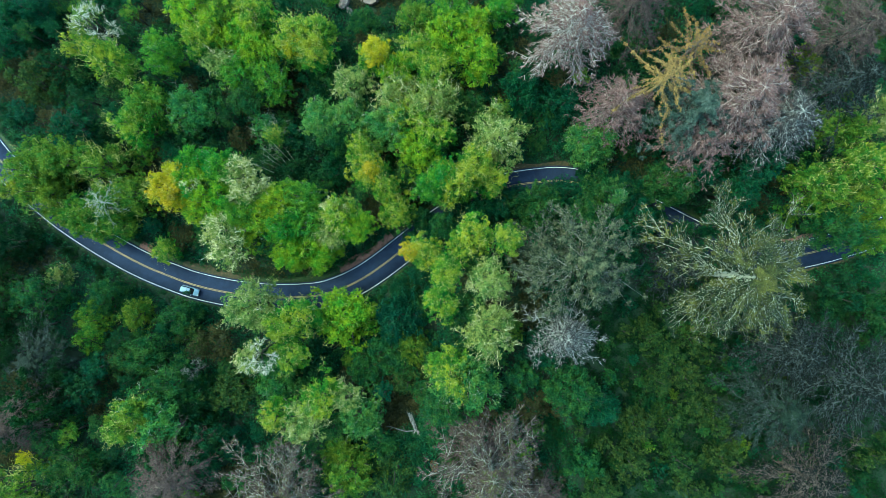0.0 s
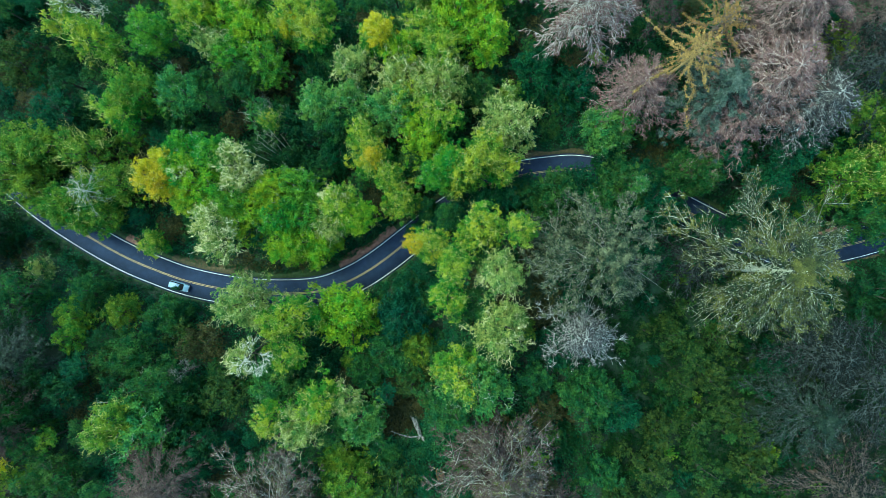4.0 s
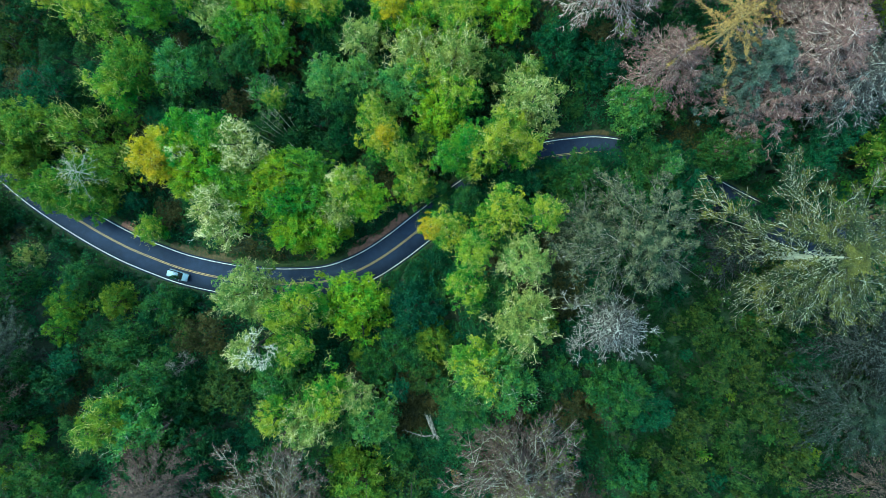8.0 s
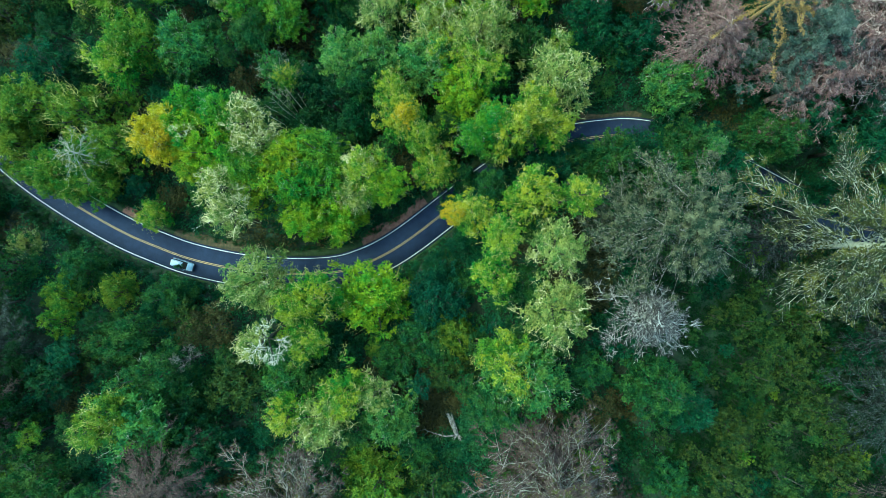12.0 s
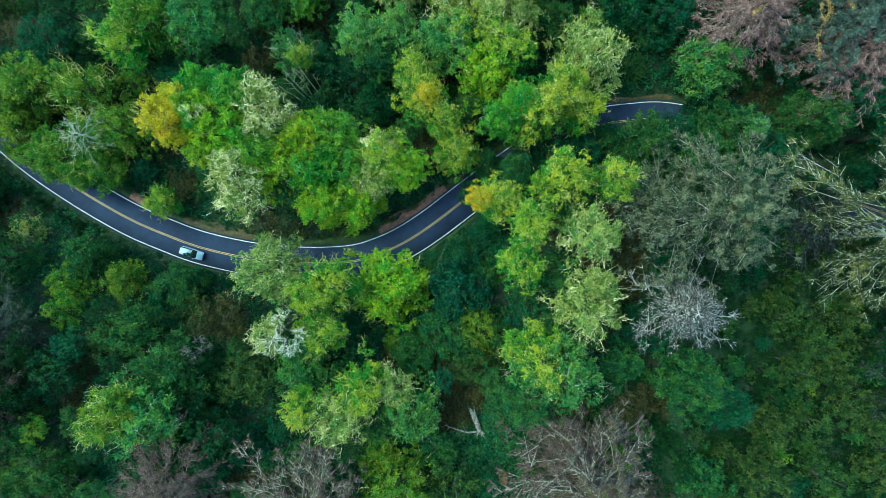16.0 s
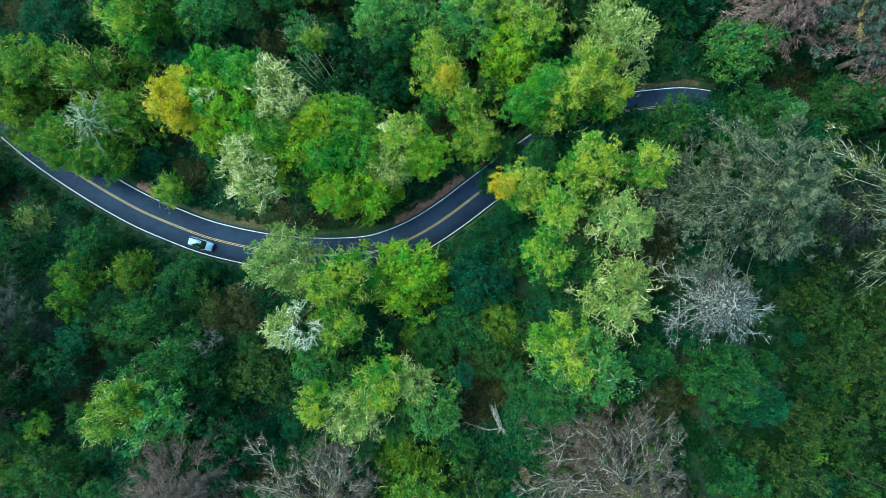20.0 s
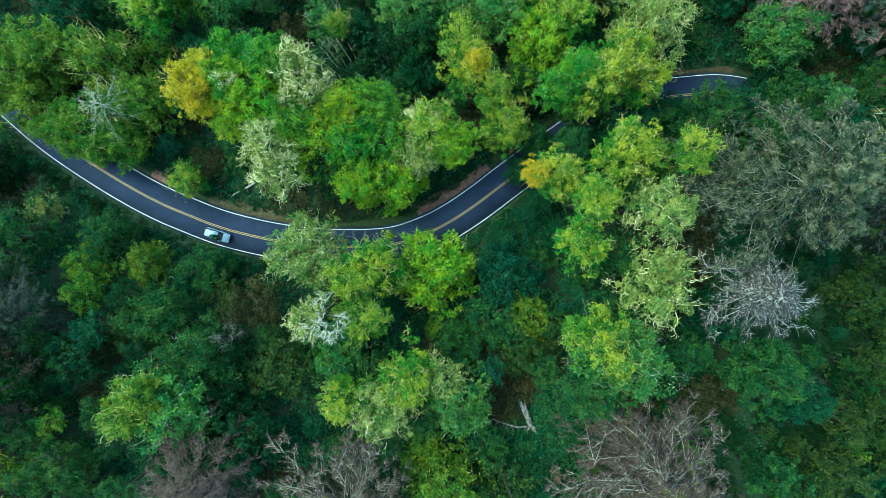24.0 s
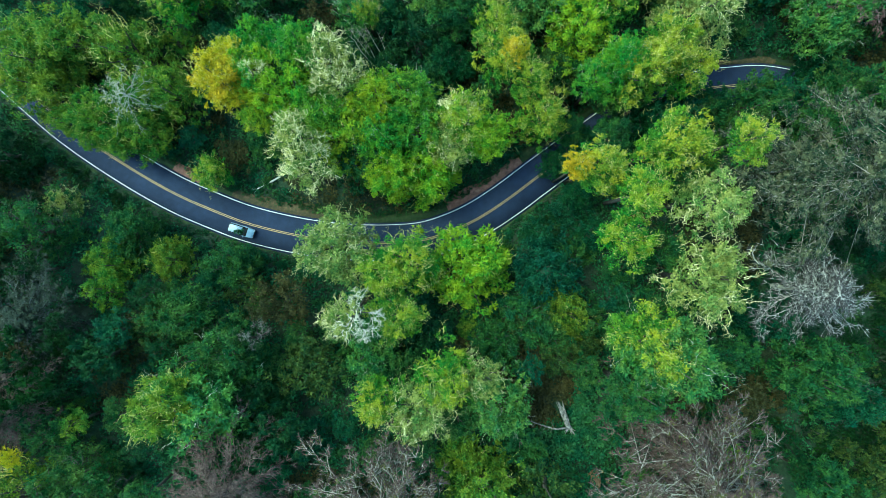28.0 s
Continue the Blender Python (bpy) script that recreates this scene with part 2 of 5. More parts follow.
def unit(v):
    return v / np.maximum(np.linalg.norm(v, axis=1)[:, None], 1e-6)


def leaf_arrays(rng, at, normal, size, slim=0.55, lead=None):
    """Small leaf sprays, facing along the normals; lead: the way in which they point."""
    n = len(at)
    spin = unit(np.cross(normal, unit(rng.normal(size=(n, 3))))) if lead is None else unit(lead)
    wide = unit(np.cross(normal, spin))
    s = (size * rng.uniform(0.6, 1.35, n))[:, None]
    a = at - spin * s
    b = at + spin * s * 0.6 + wide * s * slim + normal * s * 0.15
    c = at + spin * s * 0.6 - wide * s * slim - normal * s * 0.15
    verts = np.stack([a, b, c], 1).reshape(-1, 3)
    return verts, np.arange(3 * n).reshape(-1, 3)


def spike_arrays(base, tip, radius):
    """Three-sided tapered twigs from base to tip."""
    n = len(base)
    way_ = unit(tip - base)
    ref = np.where(np.abs(way_[:, 2:3]) > 0.9, np.array([[1.0, 0, 0]]), np.array([[0, 0, 1.0]]))
    u = unit(np.cross(way_, ref))
    v = np.cross(way_, u)
    r = np.asarray(radius).reshape(-1, 1) * np.ones((n, 1))
    ring = [base + r * (math.cos(q) * u + math.sin(q) * v) for q in (0.5, 2.594, 4.689)]
    verts = np.stack([*ring, tip], 1).reshape(-1, 3)
    k = np.arange(n)[:, None] * 4
    faces = np.stack([k + [0, 1, 3], k + [1, 2, 3], k + [2, 0, 3]], 1).reshape(-1, 3)
    return verts, faces


def sliver_arrays(rng, base, tip, wide):
    """The finest twigs: one thin blade each."""
    across = unit(np.cross(tip - base, rng.normal(size=base.shape) + [0, 0, 1.5])) * wide
    verts = np.stack([base - across, base + across, tip], 1).reshape(-1, 3)
    return verts, np.arange(3 * len(base)).reshape(-1, 3)


def joined(*pairs):
    verts, faces, n = [], [], 0
    for v, f in pairs:
        verts.append(v), faces.append(f + n)
        n += len(v)
    return np.concatenate(verts), np.concatenate(faces)


def tube(path, radii, sides=6):
    """A tapered, bent tube along the path."""
    verts, faces = [], []
    p = [Vector(q) for q in path]
    for i, q in enumerate(p):
        t = (p[min(i + 1, len(p) - 1)] - p[max(i - 1, 0)]).normalized()
        u = t.cross(Vector((0.3, 0.9, 0.1))).normalized()
        v = t.cross(u)
        for k in range(sides):
            a = 2 * math.pi * k / sides
            verts.append(q + radii[i] * (math.cos(a) * u + math.sin(a) * v))
    for i in range(len(p) - 1):
        for k in range(sides):
            a, b = i * sides + k, i * sides + (k + 1) % sides
            faces.append((a, b, b + sides, a + sides))
    faces.append(tuple(range(sides))[::-1])
    faces.append(tuple((len(p) - 1) * sides + k for k in range(sides)))
    return [tuple(v) for v in verts], faces


# ---- kinds of tree ----
class Kind:
    """The meshes of one shape of broadleaf tree, of crown radius 1 and height 1 to be scaled: its crown in a given leaf, trunk, limbs, twigs."""

    def __init__(self, seed, puffs, leaves, leaf, tall=0.62, twigs=0, spread=0.62, bare=False, stem=0.005, bold=False, slim=0.44, crest=0.0):
        rng = np.random.default_rng(seed)
        self.centres, self.radii = [], []
        # boughs that end in clumps of leaves, spread over a dome
        for k in range(puffs):
            a = k * 2.39996 + rng.uniform(-0.5, 0.5)
            rr = math.sqrt((k + 0.5) / puffs) * rng.uniform(0.7, 1.3)
            r = rng.uniform(0.19, 0.34) * (1.0 if rr < 0.75 else 0.8)
            x, y = spread * 1.12 * rr * math.cos(a), spread * 1.12 * rr * math.sin(a)
            z = tall * (1 - 0.9 * rr ** 2) + rng.uniform(-0.30, 0.26)
            self.centres.append((x, y, z)), self.radii.append(r)
        for k in range(puffs // 2):
            a = rng.uniform(0, 6.283)
            rr = rng.uniform(0.55, 0.95)
            self.centres.append((spread * rr * math.cos(a), spread * rr * math.sin(a), rng.uniform(-0.55, 0.0) * tall))
            self.radii.append(rng.uniform(0.22, 0.34))
        c, r = np.array(self.centres), np.array(self.radii)
        # every clump carries small tufts of leaves; some leaves fill the inside of the crown
        share = r ** 2 / (r ** 2).sum()
        tufts = leaves // 40
        who = rng.choice(len(c), tufts, p=share)
        way_ = unit(rng.normal(size=(tufts, 3)) + [0, 0, 0.45])
        lump = 1 + 0.14 * np.sin(way_[:, 0] * 6 + who) * np.sin(way_[:, 1] * 6 + 2 * who)
        heart = c[who] + way_ * (r[who] * lump * rng.beta(8, 1.4, tufts))[:, None] * [1, 1, 0.9]
        of = rng.choice(tufts, leaves)
        grow = unit(rng.normal(size=(leaves, 3)) + way_[of] * 0.35)
        at = heart[of] + grow * (rng.uniform(0.05, 0.125, tufts)[of] * rng.beta(2.0, 1.3, leaves))[:, None] * [1.2, 1.2, 0.75]
        inside = rng.random(leaves) < 0.12
        at[inside] = unit(rng.normal(size=(inside.sum(), 3))) * [spread, spread, tall * 0.75] * rng.uniform(0.5, 0.95, (inside.sum(), 1))
        normal = unit(grow * 0.45 + way_[of] * 0.45 + rng.normal(scale=0.45, size=(leaves, 3)) + [0, 0, 0.5])
        if bare:
            # one side of the crown has died and lost its leaves
            alive = at[:, 0] < rng.uniform(-0.15, 0.25, len(at))
            at, normal = at[alive], normal[alive]
            grow = grow[alive]
        lead = -grow + rng.normal(scale=0.45, size=grow.shape) - [0, 0, 0.12]
        # leaves to be coloured as sunlit: those of some clumps, most of them high in the crown
        sunlit = np.argsort(np.argsort(c[:, 2] + rng.normal(scale=0.16, size=len(c)))) > len(c) * 0.58
        lit = sunlit[who[of]] & ~inside if not bare else np.zeros(len(at), bool)
        unlit = np.flatnonzero(~lit)
        self.crown_arrays = leaf_arrays(rng, at[unlit], normal[unlit], leaf, slim, lead[unlit])
        lit_rows = np.flatnonzero(lit)
        self.sunlit_arrays = leaf_arrays(rng, at[lit_rows], normal[lit_rows], leaf, slim, lead[lit_rows])
        self.meshes = {}
        tips = np.array([p for p in self.centres])
        # trunk and limbs reach down well below the crown; height in units of the crown's radius
        lean = rng.uniform(-0.08, 0.08, 2)
        self.trunk = tube([(lean[0] * 2, lean[1] * 2, -3.2), (lean[0] * 1.4, lean[1] * 1.2, -1.8), (lean[0], lean[1], -0.7), (0, 0, -0.05), (0.03, 0.02, 0.35)], [0.075, 0.06, 0.05, 0.035, 0.012], 7)
        self.limbs = []
        for (x, y, z), r_ in list(zip(self.centres, self.radii))[::2][:8]:
            low = -0.75 + 0.4 * rng.random()
            self.limbs.append(tube([(lean[0], lean[1], low), (x * 0.4, y * 0.4, low + (z - low) * 0.5), (x * 0.8, y * 0.8, z - 0.12), (x, y, z + r_ * 0.5)], [0.032, 0.024, 0.015, 0.005], 5))
        self.twigs = None
        if twigs:
            bases, ends, rad = [], [], []

            def fork(p, d, length, thick, level):
                """A crooked bare twig that forks and forks again."""
                for _ in range(2):
                    q = p + d * length * 0.5
                    bases.append(p), ends.append(q + d * length * 0.2), rad.append(thick)
                    p, thick = q, thick * 0.8
                    d = d + rng.normal(scale=0.35, size=3)
                    d /= np.linalg.norm(d)
                if level:
                    for _ in range(rng.integers(2, 4)):
                        e = d + rng.normal(scale=0.75, size=3) + [0, 0, 0.15]
                        fork(p, e / np.linalg.norm(e), length * rng.uniform(0.5, 0.85), thick * 0.75, level - 1)

            high = np.exp(crest * (c[:, 2] - c[:, 2].max()))
            for k in (rng.choice(len(c), twigs, p=high / high.sum()) if not bare else [k for k in range(len(c)) if c[k][0] > -0.1 for _ in range(9)]):
                d = unit(rng.normal(scale=0.8, size=(1, 3)) + [[c[k][0], c[k][1], 0.7]])[0]
                fork(c[k] + d * r[k] * (rng.uniform(0.1, 0.6) if bare else rng.uniform(0.35, 0.7) if bold else rng.uniform(0.7, 1.0)), d, r[k] * (rng.uniform(0.45, 0.8) if bold else rng.uniform(0.3, 0.6)), stem, 3 if bare or bold else 2)
            self.twigs = spike_arrays(np.array(bases), np.array(ends), np.array(rad))

    def mesh(self, name, mat):
        key = (name, mat.name)
        if key not in self.meshes:
            arrays = {"crown": self.crown_arrays, "young_leaves": self.sunlit_arrays, "full_crown": self.crown_arrays, "twig_canopy": self.twigs}
            if name == "full_crown":
                m = mesh_of("crown", *joined(self.crown_arrays, self.sunlit_arrays), mat, 3)
            elif name in arrays:
                m = mesh_of(name, *arrays[name], mat, 3)
            else:
                v, f = self.trunk if name == "trunk" else self.limbs[int(name[5:])]
                m = bpy.data.meshes.new(name)
                m.from_pydata(v, [], f)
                m.materials.append(mat)
                m.shade_smooth()
            self.meshes[key] = m
        return self.meshes[key]


FULL = [Kind(10 + k, 19 + 3 * (k % 3), 12000, 0.036, twigs=45, stem=0.0048) for k in range(6)]
SUNNY = [Kind(130 + k, 20 + 2 * (k % 3), 11500, 0.035, twigs=120, stem=0.0048, crest=2.0) for k in range(5)]
TWIGGY = [Kind(30 + k, 19, 9500, 0.0325, twigs=60, stem=0.0100, bold=True) for k in range(5)]
LACY = [Kind(110 + k, 17, 6500, 0.030, twigs=100, stem=0.0200, bold=True) for k in range(3)]
BARE = [Kind(50, 14, 4200, 0.032, twigs=60, bare=True, stem=0.019)]
SMALL = [Kind(60 + k, 13, 4600, 0.040, tall=0.6, slim=0.5) for k in range(6)]
BUSH = [Kind(90 + k, 9, 2900, 0.054, tall=0.5, slim=0.55) for k in range(5)]
count = 0
CROWNS = []


def tree(x, y, top, r, kinds, mat, label, squash=1.0, group="forest", twig=None, bark=None, name="tree", turn=None):
    """A broadleaf tree whose crown has its middle over x, y; top: the height of the crown's top."""
    global count
    count += 1
    kind = kinds[count % len(kinds)]
    rng = random.Random(count * 7 + 1)
    ob = new(name)
    high = r * squash
    top = max(top, float(ground_height(x, y)[0]) + 1.3 * high)
    ob.matrix_basis = Matrix.Translation((x, y, top - 0.85 * high)) @ Matrix.Rotation(rng.uniform(0, 6.283) if turn is None else turn, 4, "Z") @ Matrix.Diagonal((r, r * rng.uniform(0.88, 1.1), high, 1))
    tagged(ob, label, "bush" if name == "bush" else "tree", group)
    CROWNS.append((x, y, r))
    bark = bark or BARK
    stem = part("trunk", kind.mesh("trunk", bark), None, ob)
    # the trunk reaches the ground
    base = ob.matrix_basis @ Vector((0, 0, -3.2))
    low = (top - 0.85 * high) - (float(ground_height(base.x, base.y)[0]) - 0.3)
    stem.scale = (1, 1, max(0.35, low / (3.2 * high)))
    for k in range(min(2 if kinds in (SMALL, BUSH) else 7, len(kind.limbs))):
        part("limb", kind.mesh("limb_%d" % k, bark), None, ob)
    # OLIVE crowns: sunlight painted as paler top leaves over a GREEN body
    unlit = {OLIVE: GREEN}.get(mat)
    part("crown", kind.mesh("crown" if unlit else "full_crown", unlit or mat), None, ob)
    if unlit:
        tagged(part("young_leaves", kind.mesh("young_leaves", mat), None, ob, "paler leaves high in the crown, sunlight put into their colour"), kind="stuff")
    if kind.twigs is not None:
        tagged(part("twig_canopy", kind.mesh("twig_canopy", twig or (BARK if mat in (TEAL, FOREST) else LICHEN if mat in (COOL, JADE, GREEN) else GILT if mat in (OLIVE, YELLOW, LIME, MID) else TWIG)), None, ob, "pale bare twigs showing through the leaves"), kind="stuff")
    return ob


class Conifer:
    """The meshes of one shape of conifer, 1 high with its foot at 0, branches out to about 0.3: trunk, boughs, fine twigs, needles.
    shape: how soon the boughs grow long below the tip; hug: needles along the boughs (1) or along the side twigs (0); brush: the length of the side twigs."""

    def __init__(self, seed, whorls, low, shape, droop, twigs, mass=0, needles=0, hug=0.0, needle=0.0095, thick=1.0, wide=0.29, crook=0.022, fans=0, brush=0.34):
        rng = np.random.default_rng(seed)
        self.trunk = tube([(0, 0, 0), (0.004, 0.003, 0.35), (0.0, 0.006, 0.7), (0.002, 0.0, 1.0)], [0.018, 0.013, 0.007, 0.0012], 7)
        spots, self.boughs, fine_a, fine_b = [], [], [], []
        for w in range(whorls):
            share = w / (whorls - 1)
            h = low + (0.985 - low) * share
            reach = wide * (1 - 0.97 * share) ** shape * rng.uniform(0.8, 1.12) + 0.012
            n = rng.integers(5, 8)
            turn = rng.uniform(0, 6.283)
            for k in range(n):
                a = turn + 6.283 * k / n + rng.uniform(-0.3, 0.3)
                l = reach * (rng.uniform(0.75, 1.2) if fans else rng.uniform(0.6, 1.15))
                out = np.array([math.cos(a), math.sin(a), 0])
                bend = rng.uniform(-0.45, 0.45) if fans else rng.uniform(-0.25, 0.25)
                side = np.array([-out[1], out[0], 0])
                kink = rng.normal(scale=crook * l / wide, size=(5, 3)) * np.array([[0], [0.4], [0.8], [1], [1]])
                p = [np.array([0, 0, h]) + out * l * u + side * l * bend * u * u + np.array([0, 0, l * (0.35 * u - droop * u * u)]) + kink[i] for i, u in enumerate((0, 0.25, 0.5, 0.75, 1.0))]
                bases, tips, rad = [], [], []
                # the bough itself, then the side boughs that fan out from it
                axes = [(p, out, side, l, 1.0)]
                for f in range(fans):
                    u0 = (f + rng.uniform(0.6, 1.4)) / (fans + 1.2)
                    q = min(3.99, 4 * u0)
                    foot = p[int(q)] + (p[int(q) + 1] - p[int(q)]) * (q - int(q))
                    sgn = -1 if (f + k) % 2 else 1
                    head = out * rng.uniform(0.8, 1.1) + side * (sgn * rng.uniform(0.25, 0.65) + 2 * bend * u0)
                    head /= np.linalg.norm(head)
                    cross = np.array([-head[1], head[0], 0])
                    sl = l * (0.55 - 0.38 * u0) * rng.uniform(0.6, 1.15)
                    curl = rng.uniform(-0.3, 0.3)
                    jag = rng.normal(scale=crook * 0.5 * l / wide, size=(5, 3)) * np.array([[0], [0.5], [1], [1], [1]])
                    axes.append(([foot + head * sl * u + cross * sl * curl * u * u + np.array([0, 0, sl * (0.1 * u - droop * 0.7 * u * u)]) + jag[i] for i, u in enumerate((0, 0.25, 0.5, 0.75, 1.0))], head, cross, sl, 0.6))
                for line, fore, flank, length, girth in axes:
                    for i, width in enumerate((1.0, 0.85, 0.7, 0.5)):
                        bases.append(line[i]), tips.append(line[i + 1] + (line[i + 1] - line[i]) * (0.5 if i < 3 else 0.1)), rad.append(0.0040 * width * thick * girth)
                    steps = max(4, int(twigs * length / wide))
                    for u0 in np.linspace(0.15 if fans else 0.2, 0.98, steps):
                        q = min(3.99, max(0, u0 * 4 + rng.uniform(-0.2, 0.2)))
                        i = int(q)
                        here = line[i] + (line[i + 1] - line[i]) * (q - i)
                        for sgn in (-1, 1):
                            tl = (l * 0.17 * (1.15 - 0.5 * u0) * (1.0 if girth == 1.0 else 0.8) if fans else l * brush * (1.1 - 0.7 * u0)) * rng.uniform(0.35, 1.3)
                            d = fore * rng.uniform(0.7, 1.2) + flank * sgn * rng.uniform(0.25, 0.8) + np.array([0, 0, rng.uniform(-0.3, 0.2)])
                            d /= np.linalg.norm(d)
                            tip = here + d * tl
                            bases.append(here), tips.append(tip), rad.append(0.0019 * thick)
                            for f in rng.uniform(0.3, 1.0, 2):
                                mid = here + (tip - here) * f
                                e = d + rng.normal(scale=0.45, size=3)
                                bases.append(mid), tips.append(mid + e / np.linalg.norm(e) * tl * 0.45), rad.append(0.0012 * thick)
                            for f in rng.uniform(0.2, 1.0, mass):
                                mid = here + (tip - here) * f - np.array([0, 0, rng.uniform(0, 0.02)])
                                e = d + rng.normal(scale=0.9, size=3)
                                fine_a.append(mid), fine_b.append(mid + e / np.linalg.norm(e) * rng.uniform(0.008, 0.022))
                            for f in rng.uniform(0.05, 1.1, needles):
                                spots.append(here + (tip - here) * f * (1 - 0.75 * hug) + rng.normal(scale=0.0045, size=3))
                self.boughs.append(spike_arrays(np.array(bases), np.array(tips), np.array(rad)))
        self.fine = sliver_arrays(rng, np.array(fine_a), np.array(fine_b), 0.0015) if mass else None
        self.needles = None
        if needles:
            at = np.array(spots)
            up = unit(np.array([[0, 0, 1.0]]) + rng.normal(scale=0.55, size=at.shape))
            self.needles = leaf_arrays(rng, at, up, needle, 0.45)
        self.meshes = {}

    def mesh(self, name, mat):
        key = (name, mat.name)
        if key not in self.meshes:
            if name == "trunk":
                m = bpy.data.meshes.new(name)
                m.from_pydata(self.trunk[0], [], self.trunk[1])
                m.materials.append(mat)
            else:
                arrays = self.needles if name == "foliage" else self.fine if name == "twig_canopy" else self.boughs[int(name[6:])]
                m = mesh_of("bough" if name.startswith("bough") else name, *arrays, mat, 3)
            self.meshes[key] = m
        return self.meshes[key]


PALLID = [Conifer(85 + k, 11, 0.45, 0.55, 0.8, 10, mass=9, thick=0.85, crook=0.022, fans=3) for k in range(3)]
GAUNT = [Conifer(65, 9, 0.45, 0.55, 0.6, 8, mass=12, thick=0.9, crook=0.05, fans=4)]
DYING = [Conifer(95 + k, 11, 0.45, 0.55, 0.6, 9, mass=12, needles=4, needle=0.0052, thick=0.62, crook=0.032, fans=3) for k in range(2)]
WORN = [Conifer(98 + k, 9, 0.45, 0.55, 0.6, 8, mass=14, needles=2, needle=0.0052, thick=0.74, crook=0.045, fans=3) for k in range(2)]
DARK = [Conifer(75 + k, 9, 0.45, 0.6, 0.7, 7, mass=7, thick=0.66, crook=0.022, fans=3) for k in range(3)]
SPARSE = [Conifer(15 + k, 10, 0.45, 0.6, 0.65, 7, mass=2, needles=6, needle=0.006, thick=0.75, fans=3) for k in range(2)]
CEDAR = [Conifer(35 + k, 8, 0.50, 0.55, 0.5, 6, mass=1, needles=22, hug=0.5, needle=0.0054, thick=0.62, crook=0.030, fans=3) for k in range(2)]
FRESH = [Conifer(25, 10, 0.50, 0.62, 0.5, 8, mass=2, needles=11, hug=0.50, needle=0.0046, thick=0.52, crook=0.02, fans=3)]
FANNED = [Conifer(55, 3, 0.82, 0.4, 0.35, 7, thick=0.85, crook=0.025, fans=3)]
STAR = [Conifer(45 + k, 6, 0.66, 0.5, 0.5, 24, needles=9, needle=0.0040, thick=0.9, crook=0.012, brush=0.10) for k in range(2)]


def conifer(x, y, top, r, kinds, wood, fine, needle, label):
    """A conifer with its tip over x, y."""
    global count
    count += 1
    kind = kinds[count % len(kinds)]
    low = float(ground_height(x, y)[0]) - 0.2
    high = top - low
    ob = new("conifer")
    ob.matrix_basis = Matrix.Translation((x, y, low)) @ Matrix.Rotation(count * 1.7, 4, "Z") @ Matrix.Diagonal((r / 0.29, r / 0.29, high, 1))
    tagged(ob, label, "conifer", "conifers")
    CROWNS.append((x, y, r * 0.5))
    part("trunk", kind.mesh("trunk", wood), None, ob)
    for k in range(len(kind.boughs)):
        part("bough", kind.mesh("bough_%d" % k, wood), None, ob)
    if fine and kind.fine is not None:
        tagged(part("twig_canopy", kind.mesh("twig_canopy", fine), None, ob, "dense fine dead twigs"), kind="stuff")
    if needle and kind.needles is not None:
        tagged(part("foliage", kind.mesh("foliage", needle), None, ob), kind="stuff")
    return ob


# ---- ground ----
def spaced(reach, fine, step):
    inner = list(np.arange(-fine, fine + 0.1, step))
    outer, v, s = [], fine, step
    while v < reach:
        s *= 1.35
        v += s
        outer.append(v)
    return np.array([-q for q in outer[::-1]] + inner + outer)


gx, gy = spaced(2600, 132, 1.5), spaced(2600, 84, 1.5)
X, Y = np.meshgrid(gx, gy)
Z = np.concatenate([ground_height(X.ravel()[k:k + 8000], Y.ravel()[k:k + 8000]) for k in range(0, X.size, 8000)])
k = (np.arange(len(gy) - 1)[:, None] * len(gx) + np.arange(len(gx) - 1)[None]).ravel()
m, t, b = material("forest_floor", 0.95)
geo = t.nodes.new("ShaderNodeNewGeometry")
n1, n2 = add(t, "ShaderNodeTexNoise", Scale=0.16, Detail=6.0), add(t, "ShaderNodeTexNoise", Scale=2.5, Detail=5.0, Roughness=0.75)
for n in (n1, n2):
    t.links.new(geo.outputs["Position"], n.inputs["Vector"])
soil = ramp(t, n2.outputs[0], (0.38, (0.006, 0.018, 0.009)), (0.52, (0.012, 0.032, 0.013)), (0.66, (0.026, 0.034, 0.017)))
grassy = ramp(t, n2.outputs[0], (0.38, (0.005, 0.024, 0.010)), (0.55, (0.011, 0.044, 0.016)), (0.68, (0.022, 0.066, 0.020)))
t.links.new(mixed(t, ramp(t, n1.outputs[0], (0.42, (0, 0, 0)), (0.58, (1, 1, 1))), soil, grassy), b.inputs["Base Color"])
bumped(t, b, n2.outputs[0], 0.8, 0.2)
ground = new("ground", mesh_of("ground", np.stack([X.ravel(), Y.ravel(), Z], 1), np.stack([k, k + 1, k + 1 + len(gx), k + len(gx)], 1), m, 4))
ground.data.shade_smooth()
tagged(ground, "steep forest floor of soil, leaf litter and dark grass", "ground", kind="structure")


